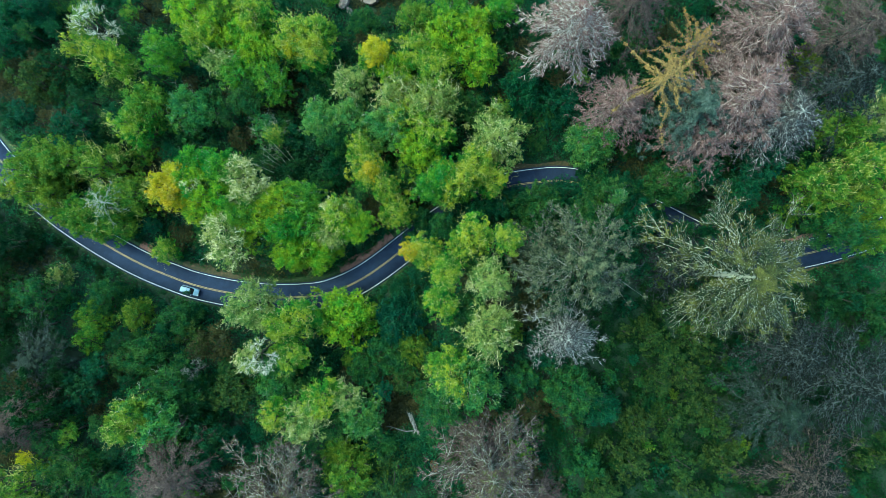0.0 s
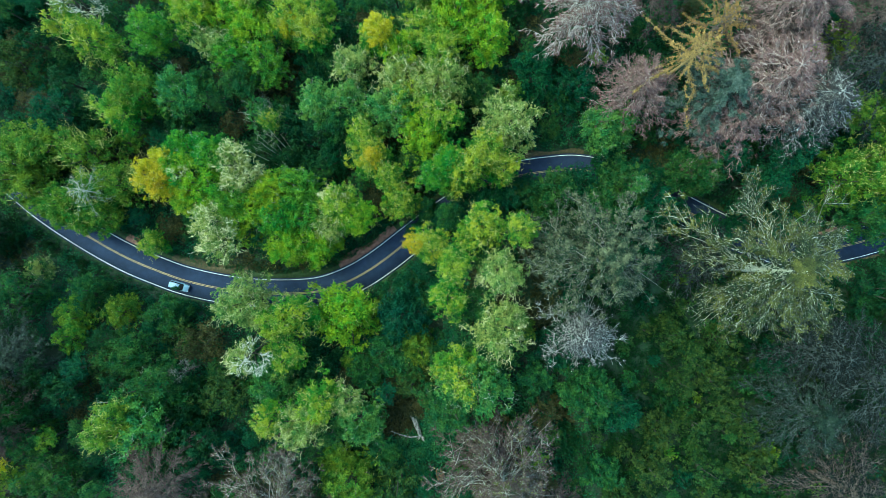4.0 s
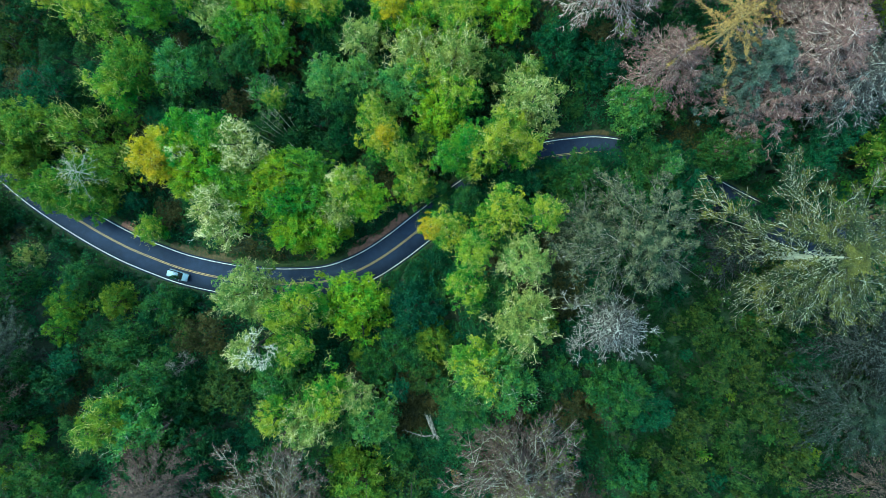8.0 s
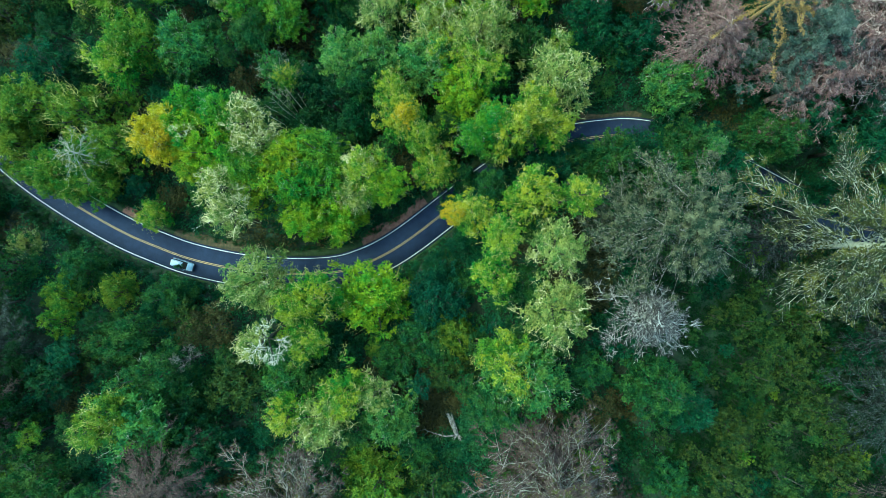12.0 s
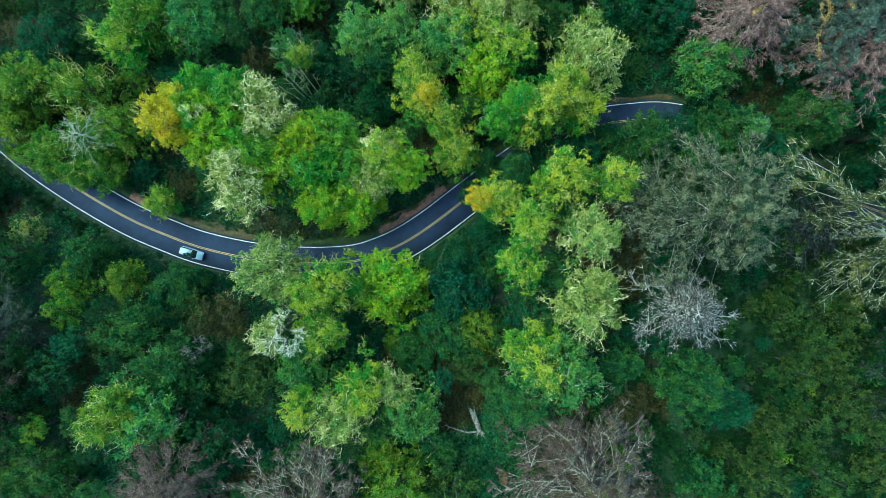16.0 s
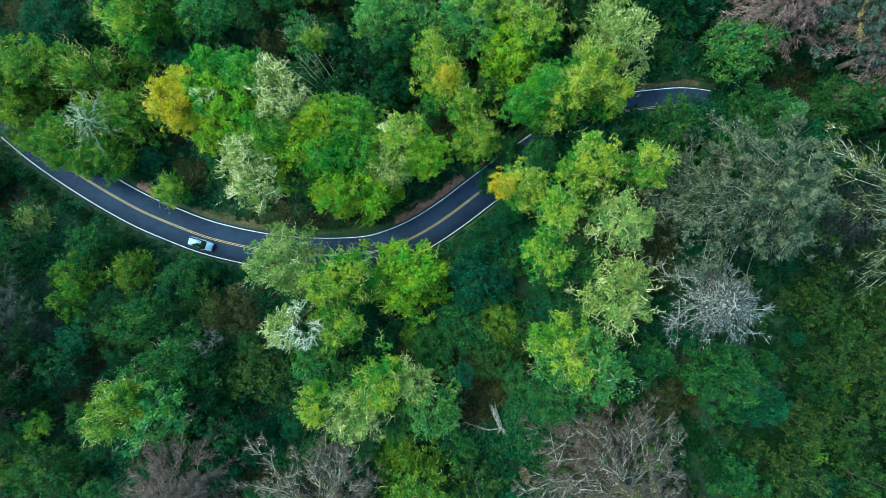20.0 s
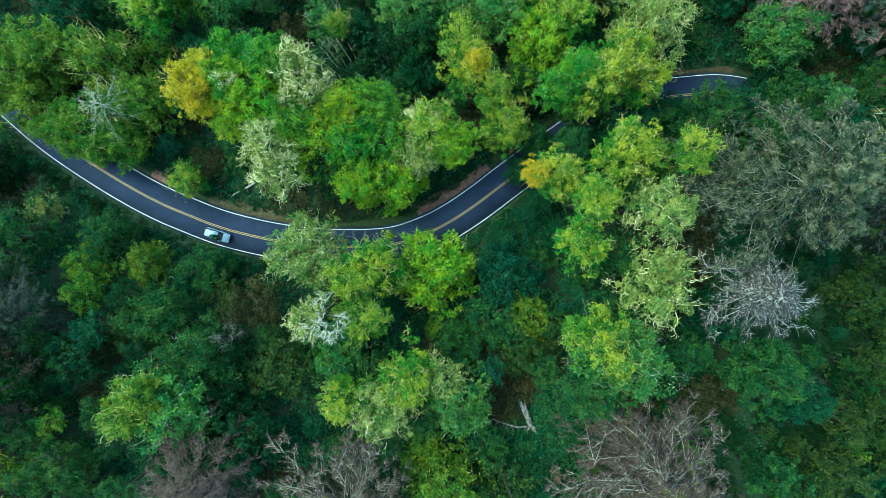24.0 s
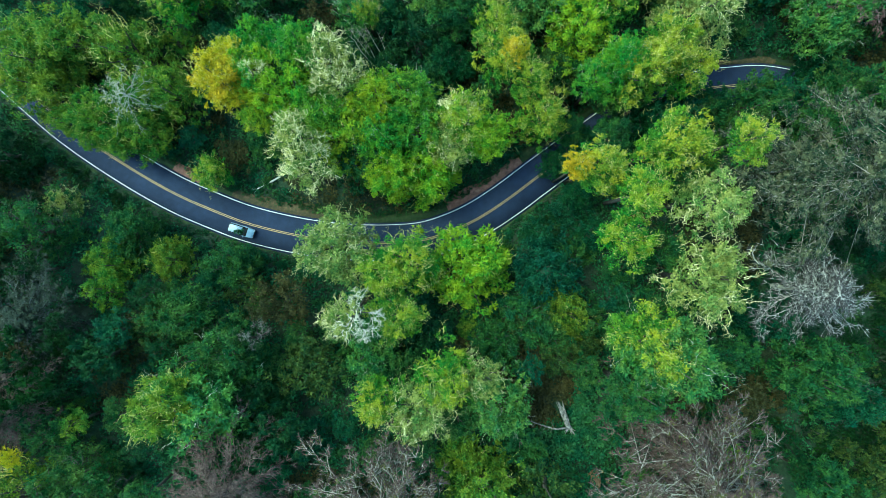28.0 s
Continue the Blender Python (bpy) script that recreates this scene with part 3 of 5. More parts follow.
# ---- road ----
def strip(name, low, high, lift, mat, label, a=0, e=None, thick=0.03, wobble=0.0, parent=None, seed=0):
    """A long band beside the centre line, from one offset to another, with thickness."""
    rng = np.random.default_rng(seed)
    line, side = LINE[a:e], SIDE[a:e]
    n = len(line)
    wob = np.convolve(rng.normal(size=n + 20), np.ones(9) / 9, "same")[10:10 + n] * wobble
    rows = []
    for off, dz in ((low, -thick), (low, 0), (high, 0), (high, -thick)):
        shift = off + wob if off == high else off + 0 * wob
        rows.append(np.concatenate([line[:, :2] + side * shift[:, None], line[:, 2:] + lift + dz], 1))
    verts = np.stack(rows, 1).reshape(-1, 3)
    q = np.arange(n - 1)[:, None] * 4
    faces = np.concatenate([q + [0, 4, 5, 1], q + [1, 5, 6, 2], q + [2, 6, 7, 3]])
    faces = faces[:, ::-1]
    ob = new(name, mesh_of(name, verts, faces, mat, 4))
    if parent:
        ob.parent = parent
        return tagged(ob, label)
    return tagged(ob, label, name.replace("_", " "), kind="structure")


m, t, b = material("asphalt", 0.88)
b.inputs["Specular IOR Level"].default_value = 0.2
geo = t.nodes.new("ShaderNodeNewGeometry")
n1, n2, n3 = add(t, "ShaderNodeTexNoise", Scale=0.12, Detail=4.0), add(t, "ShaderNodeTexNoise", Scale=14.0, Detail=4.0, Roughness=0.8), add(t, "ShaderNodeTexNoise", Scale=0.9, Detail=5.0)
for n in (n1, n2, n3):
    t.links.new(geo.outputs["Position"], n.inputs["Vector"])
grain = ramp(t, n2.outputs[0], (0.3, (0.013, 0.0245, 0.054)), (0.7, (0.024, 0.042, 0.086)))
worn = ramp(t, n1.outputs[0], (0.35, (0.8, 0.8, 0.82)), (0.7, (1.25, 1.22, 1.2)))
spots = ramp(t, n3.outputs[0], (0.35, (0.85, 0.85, 0.85)), (0.7, (1.1, 1.1, 1.1)))
t.links.new(mixed(t, 1.0, mixed(t, 1.0, grain, worn, "MULTIPLY"), spots, "MULTIPLY"), b.inputs["Base Color"])
bumped(t, b, n2.outputs[0], 0.3, 0.01)
ASPHALT = m


def paint(name, colour):
    m, t, b = material(name, 0.6)
    geo = t.nodes.new("ShaderNodeNewGeometry")
    n = add(t, "ShaderNodeTexNoise", Scale=6.0, Detail=5.0, Roughness=0.8)
    t.links.new(geo.outputs["Position"], n.inputs["Vector"])
    t.links.new(ramp(t, n.outputs[0], (0.28, tuple(c * 0.45 for c in colour)), (0.42, colour), (1.0, colour)), b.inputs["Base Color"])
    return m


def earth(name, a, c, d, scale=1.6):
    m, t, b = material(name, 0.95)
    geo = t.nodes.new("ShaderNodeNewGeometry")
    n = add(t, "ShaderNodeTexNoise", Scale=scale, Detail=8.0, Roughness=0.75)
    t.links.new(geo.outputs["Position"], n.inputs["Vector"])
    t.links.new(ramp(t, n.outputs[0], (0.35, a), (0.55, c), (0.7, d)), b.inputs["Base Color"])
    bumped(t, b, n.outputs[0], 0.8, 0.1)
    return m


WHITE, AMBER = paint("white_road_paint", (0.75, 0.76, 0.78)), paint("yellow_road_paint", (0.42, 0.31, 0.13))
EARTH = earth("reddish_earth", (0.10, 0.052, 0.038), (0.22, 0.110, 0.078), (0.31, 0.185, 0.130))
VERGE = earth("verge_grass", (0.014, 0.034, 0.010), (0.026, 0.055, 0.014), (0.07, 0.065, 0.03))
road = strip("road", -3.55, 3.55, 0.0, ASPHALT, "winding two-lane asphalt road through forest", thick=0.25)
strip("edge_line", 3.10, 3.22, 0.004, WHITE, "solid white edge line", parent=road, thick=0.004)
strip("edge_line", -3.22, -3.10, 0.004, WHITE, "solid white edge line", parent=road, thick=0.004)
strip("centre_line", 0.07, 0.19, 0.004, AMBER, "faded yellow centre line", parent=road, thick=0.004)
strip("centre_line", -0.19, -0.07, 0.004, AMBER, "faded yellow centre line", parent=road, thick=0.004)
strip("verge", 3.5, 5.2, -0.05, VERGE, "grassy road verge with dry patches", wobble=0.8, seed=1, thick=0.15)
strip("verge", -5.0, -3.5, -0.05, VERGE, "narrow grassy road verge", seed=2, thick=0.15)


def span(x0, x1):
    """The stretch of the centre line between two x."""
    k = np.flatnonzero((LINE[:, 0] >= x0) & (LINE[:, 0] <= x1))
    return int(k[0]), int(k[-1])


TAN = earth("dry_grass_and_earth", (0.022, 0.040, 0.014), (0.075, 0.058, 0.026), (0.15, 0.10, 0.055))
for x0, x1, low, high, mat, words in (
    (-23.5, -9.0, 3.5, 5.6, EARTH, "bare reddish earth shoulder"),
    (-76.0, -69.0, 3.5, 5.3, EARTH, "bare reddish earth shoulder"),
    (-65.0, -46.0, 3.5, 5.4, TAN, "dry tan grass and earth shoulder"),
    (13.0, 30.0, 3.5, 5.4, TAN, "dry tan grass and earth shoulder"),
    (78.0, 92.0, 3.5, 5.2, EARTH, "bare reddish earth shoulder"),
    (84.0, 100.0, -5.3, -3.5, TAN, "dry tan grass and earth shoulder"),
):
    a, e = span(x0, x1)
    strip("shoulder", low, high, -0.02, mat, words, a, e, thick=0.12, wobble=0.9, seed=a)



# ---- trees ----
tree(-82.7, 52.7, 9.0, 6.8, BARE, CREAM, "dying tree with bleached white bare twigs", twig=BONE, turn=-0.3)
tree(-76.9, 44.0, 10.1, 7.4, TWIGGY, OLIVE, "broadleaf tree, yellow-green leaves and pale bare twigs")
tree(-85.2, 47.5, 7.3, 5.0, SUNNY, OLIVE, "broadleaf tree with a full yellow-green crown and fine pale twigs")
tree(-64.8, 44.9, 10.2, 6.7, FULL, GREEN, "broadleaf tree with a full mid-green crown")
tree(-58.9, 55.5, 9.0, 7.3, FULL, LIME, "broadleaf tree with a full bright lime-green crown")
tree(-51.9, 51.5, 8.1, 8.2, FULL, LIME, "broadleaf tree with a full bright lime-green crown")
tree(-51.9, 43.4, 8.3, 6.2, TWIGGY, PALE, "broadleaf tree, pale grey-green leaves and pale bare twigs")
tree(-43.8, 53.8, 9.2, 6.5, SUNNY, OLIVE, "broadleaf tree with a full yellow-green crown and fine pale twigs")
tree(-42.6, 45.9, 9.3, 7.3, FULL, LIME, "broadleaf tree with a full bright lime-green crown")
tree(-34.0, 47.8, 11.3, 7.3, SUNNY, OLIVE, "broadleaf tree with a full yellow-green crown and fine pale twigs")
tree(-39.6, 38.9, 9.8, 6.5, FULL, GREEN, "broadleaf tree with a full mid-green crown")
tree(-67.3, 32.6, 11.0, 8.0, FULL, MID, "broadleaf tree with a full dull olive-green crown")
tree(-57.9, 31.7, 11.4, 7.3, FULL, COOL, "broadleaf tree with a full cool mid-green crown")
tree(-70.2, 27.4, 11.0, 6.1, SUNNY, OLIVE, "broadleaf tree with a full yellow-green crown and fine pale twigs")
tree(-45.0, 34.8, 9.1, 5.8, FULL, FOREST, "broadleaf tree with a full forest-green crown")
tree(-41.0, 27.8, 6.6, 5.6, TWIGGY, COOL, "broadleaf tree, cool green leaves and pale bare twigs")
tree(-39.2, 26.3, 8.0, 3.3, TWIGGY, OLIVE, "small broadleaf tree with yellow-green leaves")
tree(-86.0, 28.6, 9.0, 7.2, TWIGGY, TEAL, "broadleaf tree, deep green leaves and grey bare twigs")
tree(-96.7, 39.4, 6.0, 7.5, SMALL, SCRUB, "low dull green understorey tree beneath taller crowns", group="understorey")
tree(-91.8, 44.1, 6.0, 7.0, SMALL, SHADE, "low dark green understorey tree beneath taller crowns", group="understorey")
tree(-103.0, 52.1, 5.1, 7.6, FULL, TEAL, "broadleaf tree with a full deep green crown")
tree(-98.1, 57.1, 5.5, 6.7, FULL, TEAL, "broadleaf tree with a full deep green crown")
tree(-94.4, 18.3, 10.9, 7.3, FULL, MID, "broadleaf tree with a full dull olive-green crown")
tree(-86.9, 20.8, 11.0, 7.2, FULL, MID, "broadleaf tree with a full dull olive-green crown")
tree(-91.6, 14.0, 10.7, 7.0, FULL, MID, "broadleaf tree with a full dull olive-green crown")
tree(-78.2, 19.3, 10.8, 7.0, TWIGGY, MID, "broadleaf tree, dull olive-green leaves and pale bare twigs")
tree(-77.0, 10.3, 10.0, 7.7, TWIGGY, MID, "broadleaf tree, dull olive-green leaves and pale bare twigs")
tree(-83.4, 8.2, 9.6, 6.2, FULL, MID, "broadleaf tree with a full dull olive-green crown")
tree(-71.0, 12.4, 10.6, 6.4, FULL, MID, "broadleaf tree with a full dull olive-green crown")
tree(-60.1, 12.4, 15.0, 6.2, SUNNY, YELLOW, "broadleaf tree with a full golden yellow crown and fine pale twigs")
tree(-54.6, 13.0, 15.8, 3.0, BARE, GREEN, "dying treetop with pale bare limbs", twig=TWIG, turn=0.9)
tree(-55.8, 19.0, 13.2, 5.6, FULL, GREEN, "broadleaf tree with a full mid-green crown")
tree(-55.3, 9.9, 13.3, 6.2, FULL, LIME, "broadleaf tree with a full bright lime-green crown")
tree(-48.2, 17.9, 15.4, 4.9, FULL, GREEN, "broadleaf tree with a full mid-green crown")
tree(-43.7, 16.0, 16.4, 5.2, LACY, CREAM, "broadleaf tree, cream-green leaves and pale bare twigs")
tree(-41.9, 12.6, 16.0, 4.6, LACY, CREAM, "broadleaf tree, cream-green leaves and pale bare twigs")
tree(-48.2, 4.0, 16.5, 4.8, LACY, CREAM, "broadleaf tree, cream-green leaves and pale bare twigs")
tree(-46.3, -0.7, 16.5, 5.0, LACY, CREAM, "broadleaf tree, cream-green leaves and pale bare twigs")
tree(-42.0, 5.8, 13.6, 7.8, FULL, LIME, "broadleaf tree with a full bright lime-green crown")
tree(-36.6, 10.7, 14.0, 5.6, FULL, LIME, "broadleaf tree with a full bright lime-green crown")
tree(-31.5, 11.4, 14.0, 6.2, FULL, GREEN, "broadleaf tree with a full mid-green crown")
tree(-22.6, 7.0, 14.9, 6.8, SUNNY, OLIVE, "broadleaf tree with a full yellow-green crown and fine pale twigs")
tree(-28.7, 0.1, 12.2, 7.6, FULL, LIME, "broadleaf tree with a full bright lime-green crown")
tree(-34.0, -1.4, 13.7, 5.4, FULL, LIME, "broadleaf tree with a full bright lime-green crown")
tree(-65.4, -0.2, 6.0, 4.3, SUNNY, OLIVE, "broadleaf tree with a full yellow-green crown and fine pale twigs")
tree(-75.2, 5.6, 8.6, 5.2, FULL, MID, "broadleaf tree with a full dull olive-green crown")
tree(-79.6, 6.6, 8.6, 4.8, FULL, MID, "broadleaf tree with a full dull olive-green crown")
tree(-26.8, 29.0, 12.4, 6.4, FULL, JADE, "broadleaf tree with a full jade-green crown")
tree(-20.8, 29.0, 13.3, 6.4, FULL, JADE, "broadleaf tree with a full jade-green crown")
tree(-20.6, 37.2, 12.1, 5.7, TWIGGY, PALE, "broadleaf tree, pale grey-green leaves and pale bare twigs")
tree(-15.2, 44.0, 11.6, 6.0, SUNNY, OLIVE, "broadleaf tree with a full yellow-green crown and fine pale twigs")
tree(-6.1, 43.2, 14.6, 5.5, TWIGGY, OLIVE, "broadleaf tree, yellow-green leaves and pale bare twigs")
tree(-10.5, 33.7, 14.1, 7.0, TWIGGY, PALE, "broadleaf tree, pale grey-green leaves and pale bare twigs")
tree(-2.9, 31.4, 17.2, 7.2, SUNNY, CREAM, "broadleaf tree, cream-green leaves and fine pale twigs")
tree(-11.8, 27.1, 15.4, 7.1, FULL, JADE, "broadleaf tree with a full jade-green crown")
tree(-16.4, 17.5, 14.6, 5.9, SUNNY, OLIVE, "broadleaf tree with a full yellow-green crown and fine pale twigs")
tree(-10.4, 8.8, 12.3, 6.0, SUNNY, OLIVE, "broadleaf tree with a full yellow-green crown and fine pale twigs")
tree(-5.2, 21.5, 15.2, 7.7, FULL, LIME, "broadleaf tree with a full bright lime-green crown")
tree(0.7, 46.7, 16.0, 7.0, FULL, LIME, "broadleaf tree with a full bright lime-green crown")
tree(7.1, 41.9, 16.0, 6.8, FULL, LIME, "broadleaf tree with a full bright lime-green crown")
tree(6.6, 48.5, 16.0, 6.1, FULL, LIME, "broadleaf tree with a full bright lime-green crown")
tree(11.5, 24.3, 17.0, 8.3, SUNNY, PALE, "broadleaf tree, pale grey-green leaves and fine pale twigs")
tree(2.6, 14.3, 18.5, 6.8, SUNNY, OLIVE, "broadleaf tree with a full yellow-green crown and fine pale twigs")
tree(0.1, 15.6, 18.2, 4.5, FULL, GREEN, "broadleaf tree with a full mid-green crown")
tree(2.0, 52.3, 15.8, 6.1, FULL, GREEN, "broadleaf tree with a full mid-green crown")
tree(12.9, 52.5, 16.0, 5.2, FULL, GREEN, "broadleaf tree with a full mid-green crown")
tree(-6.1, 51.5, 14.8, 5.8, FULL, MID, "broadleaf tree with a full dull olive-green crown")
tree(-18.3, 52.7, 8.0, 4.9, FULL, FOREST, "broadleaf tree with a full forest-green crown")
tree(32.4, 22.7, 16.6, 7.6, FULL, COOL, "broadleaf tree with a full cool mid-green crown")
tree(21.1, 9.7, 15.8, 6.7, FULL, FOREST, "broadleaf tree with a full forest-green crown")
tree(35.4, 11.1, 17.2, 6.9, FULL, FOREST, "broadleaf tree with a full forest-green crown")
tree(30.7, 5.5, 18.4, 6.2, FULL, FOREST, "broadleaf tree with a full forest-green crown")
tree(40.9, 6.8, 17.6, 6.9, FULL, TEAL, "broadleaf tree with a full deep green crown")
tree(6.2, 2.4, 23.2, 6.8, SUNNY, OLIVE, "broadleaf tree with a full yellow-green crown and fine pale twigs")
tree(49.3, 14.4, 17.4, 6.9, FULL, FOREST, "broadleaf tree with a full forest-green crown")
tree(62.7, 11.5, 18.0, 5.4, FULL, TEAL, "broadleaf tree with a full deep green crown")
tree(55.0, 17.0, 17.5, 6.0, FULL, TEAL, "broadleaf tree with a full deep green crown")
tree(79.1, 25.7, 19.4, 4.7, FULL, MID, "broadleaf tree with a full dull olive-green crown")
tree(86.0, 25.0, 19.4, 6.2, FULL, MID, "broadleaf tree with a full dull olive-green crown")
tree(85.8, 16.8, 19.6, 7.3, SUNNY, MID, "broadleaf tree with a full olive-green crown and fine pale twigs")
tree(78.8, 13.2, 19.6, 7.6, SUNNY, MID, "broadleaf tree with a full olive-green crown and fine pale twigs")
tree(89.5, 9.7, 19.4, 7.3, FULL, MID, "broadleaf tree with a full dull olive-green crown")
tree(91.5, 17.8, 19.4, 5.3, SUNNY, OLIVE, "broadleaf tree with a full yellow-green crown and fine pale twigs")
tree(84.0, 4.4, 19.3, 7.4, FULL, FOREST, "broadleaf tree with a full forest-green crown")
tree(75.8, 39.5, 18.0, 4.8, FULL, LIME, "broadleaf tree with a full bright lime-green crown")
tree(67.4, 18.0, 18.8, 5.9, FULL, TEAL, "broadleaf tree with a full deep green crown")
tree(-3.7, -0.7, 21.0, 4.9, SUNNY, OLIVE, "broadleaf tree with a full yellow-green crown and fine pale twigs")
tree(12.2, 2.0, 27.7, 4.0, SUNNY, OLIVE, "broadleaf tree with a full yellow-green crown and fine pale twigs")
tree(9.2, -5.9, 26.7, 6.3, TWIGGY, PALE, "broadleaf tree, pale grey-green leaves and pale bare twigs")
tree(0.9, -4.6, 24.6, 5.0, SUNNY, OLIVE, "broadleaf tree with a full yellow-green crown and fine pale twigs")
tree(-0.2, -10.7, 22.3, 5.1, SUNNY, OLIVE, "broadleaf tree with a full yellow-green crown and fine pale twigs")
tree(9.3, -15.9, 26.8, 7.6, TWIGGY, PALE, "broadleaf tree, pale grey-green leaves and pale bare twigs")
tree(1.5, -24.4, 26.7, 6.0, SUNNY, OLIVE, "broadleaf tree with a full yellow-green crown and fine pale twigs")
# added tree: its cooler green stands in for the previous crown's shaded sides
tree(4.6, -26.9, 26.3, 8.5, FULL, COOL, "broadleaf tree with a full cool mid-green crown")
tree(0.1, -31.2, 25.1, 5.0, FULL, FOREST, "broadleaf tree with a full forest-green crown")
tree(93.3, 28.6, 19.1, 5.9, TWIGGY, PALE, "broadleaf tree, pale grey-green leaves and pale bare twigs")
tree(29.0, -44.0, 15.0, 5.2, SMALL, FOREST, "low forest-green understorey tree beneath taller crowns", group="understorey")
tree(23.5, -39.5, 14.0, 4.8, SMALL, SHADE, "low dark green understorey tree beneath taller crowns", group="understorey")
tree(33.0, -50.0, 16.0, 5.4, SMALL, SCRUB, "low dull green understorey tree beneath taller crowns", group="understorey")
tree(26.3, -28.9, 22.0, 7.4, FULL, FOREST, "broadleaf tree with a full forest-green crown")
tree(21.1, -21.5, 18.0, 6.0, FULL, TEAL, "broadleaf tree with a full deep green crown")
tree(32.2, -32.5, 20.7, 5.8, FULL, TEAL, "broadleaf tree with a full deep green crown")
tree(-99.0, -11.2, 8.0, 7.5, TWIGGY, FOREST, "broadleaf tree, forest-green leaves and grey bare twigs")
tree(-90.2, -10.5, 8.0, 7.2, TWIGGY, FOREST, "broadleaf tree, forest-green leaves and grey bare twigs")
tree(-77.7, -11.2, 10.0, 6.1, FULL, FOREST, "broadleaf tree with a full forest-green crown")
tree(-78.9, -20.2, 13.0, 5.0, SMALL, MID, "low dull olive-green understorey tree beneath taller crowns", group="understorey")
tree(-70.8, -15.4, 6.0, 5.0, FULL, MID, "broadleaf tree with a full dull olive-green crown")
tree(-78.6, -16.4, 8.0, 4.6, SMALL, MID, "low dull olive-green understorey tree beneath taller crowns", group="understorey")
tree(-60.8, -16.0, 6.0, 6.0, FULL, FOREST, "broadleaf tree with a full forest-green crown")
tree(-50.4, -20.9, 15.0, 6.6, SMALL, RUST, "low brownish green understorey tree beneath taller crowns", group="understorey")
tree(-66.6, -23.2, 11.0, 7.7, FULL, FOREST, "broadleaf tree with a full forest-green crown")
tree(-70.9, -25.2, 12.0, 5.4, SMALL, SCRUB, "low dull green understorey tree beneath taller crowns", group="understorey")
tree(-57.5, -20.5, 9.0, 6.0, SMALL, SCRUB, "low dull green understorey tree beneath taller crowns", group="understorey")
tree(-42.3, -12.2, 15.7, 7.6, SUNNY, PALE, "broadleaf tree, pale grey-green leaves and fine pale twigs")
tree(-34.2, -16.1, 17.5, 5.7, SUNNY, OLIVE, "broadleaf tree with a full yellow-green crown and fine pale twigs")
tree(-30.7, -14.6, 17.6, 6.3, TWIGGY, OLIVE, "broadleaf tree, yellow-green leaves and pale bare twigs")
tree(-22.4, -15.2, 14.5, 8.9, FULL, LIME, "broadleaf tree with a full bright lime-green crown")
tree(-32.1, -22.3, 18.5, 5.6, SUNNY, OLIVE, "broadleaf tree with a full yellow-green crown and fine pale twigs")
tree(-37.9, -21.8, 23.5, 5.0, BARE, CREAM, "dying tree with bleached white bare twigs", twig=BONE, turn=-0.3)
tree(-59.8, -34.9, 18.8, 9.4, FULL, COOL, "broadleaf tree with a full cool mid-green crown")
tree(-63.9, -34.8, 23.0, 6.5, SUNNY, MID, "broadleaf tree with a full dull olive-green crown and fine pale twigs")
tree(-58.2, -29.6, 19.0, 7.0, FULL, FOREST, "broadleaf tree with a full forest-green crown")
tree(-28.4, -35.8, 21.2, 6.3, TWIGGY, PALE, "broadleaf tree, pale grey-green leaves and pale bare twigs")
tree(-25.2, -30.7, 21.0, 6.1, TWIGGY, OLIVE, "broadleaf tree, yellow-green leaves and pale bare twigs")
tree(-17.0, -34.7, 20.0, 6.4, FULL, COOL, "broadleaf tree with a full cool mid-green crown")
tree(-19.8, -30.9, 19.7, 4.4, TWIGGY, PALE, "broadleaf tree, pale grey-green leaves and pale bare twigs")
tree(-34.6, -34.4, 20.0, 4.8, SUNNY, OLIVE, "broadleaf tree with a full yellow-green crown and fine pale twigs")
tree(-54.0, -26.6, 15.5, 3.4, BARE, SHADE, "dead understorey tree with grey crooked branches", group="understorey", twig=DRIFT, turn=1.2)
tree(-45.4, -31.1, 15.0, 7.7, SMALL, SCRUB, "low dull green understorey tree beneath taller crowns", group="understorey")
tree(-36.9, -29.0, 14.0, 6.8, FULL, COOL, "broadleaf tree with a full cool mid-green crown")
tree(-53.7, -37.0, 15.0, 6.1, SMALL, SHADE, "low dark green understorey tree beneath taller crowns", group="understorey")
tree(-77.2, -46.2, 17.5, 7.8, TWIGGY, FOREST, "broadleaf tree, forest-green leaves and grey bare twigs")
tree(-83.2, -40.0, 17.8, 5.4, FULL, FOREST, "broadleaf tree with a full forest-green crown")
tree(-87.0, -49.8, 17.3, 7.5, TWIGGY, MID, "broadleaf tree, dull olive-green leaves and grey bare twigs")
tree(-85.5, -42.7, 20.0, 2.3, SMALL, YELLOW, "low golden yellow understorey tree beneath taller crowns", group="understorey")
tree(-11.7, -24.8, 13.3, 4.7, SMALL, SCRUB, "low dull green understorey tree beneath taller crowns", group="understorey")
tree(-6.4, -22.1, 9.0, 5.5, FULL, MID, "broadleaf tree with a full dull olive-green crown")
tree(-7.8, -29.0, 16.3, 4.5, SMALL, SCRUB, "low dull green understorey tree beneath taller crowns", group="understorey")
tree(-12.1, -23.0, 11.0, 6.4, FULL, FOREST, "broadleaf tree with a full forest-green crown")
tree(-17.0, -27.2, 12.0, 5.7, FULL, FOREST, "broadleaf tree with a full forest-green crown")
tree(-3.0, -27.5, 12.2, 3.9, SMALL, SCRUB, "low dull green understorey tree beneath taller crowns", group="understorey")
tree(-9.7, -15.5, 7.0, 7.6, FULL, TEAL, "broadleaf tree with a full deep green crown")
tree(-19.2, -47.1, 18.0, 7.5, FULL, MID, "broadleaf tree with a full dull olive-green crown")
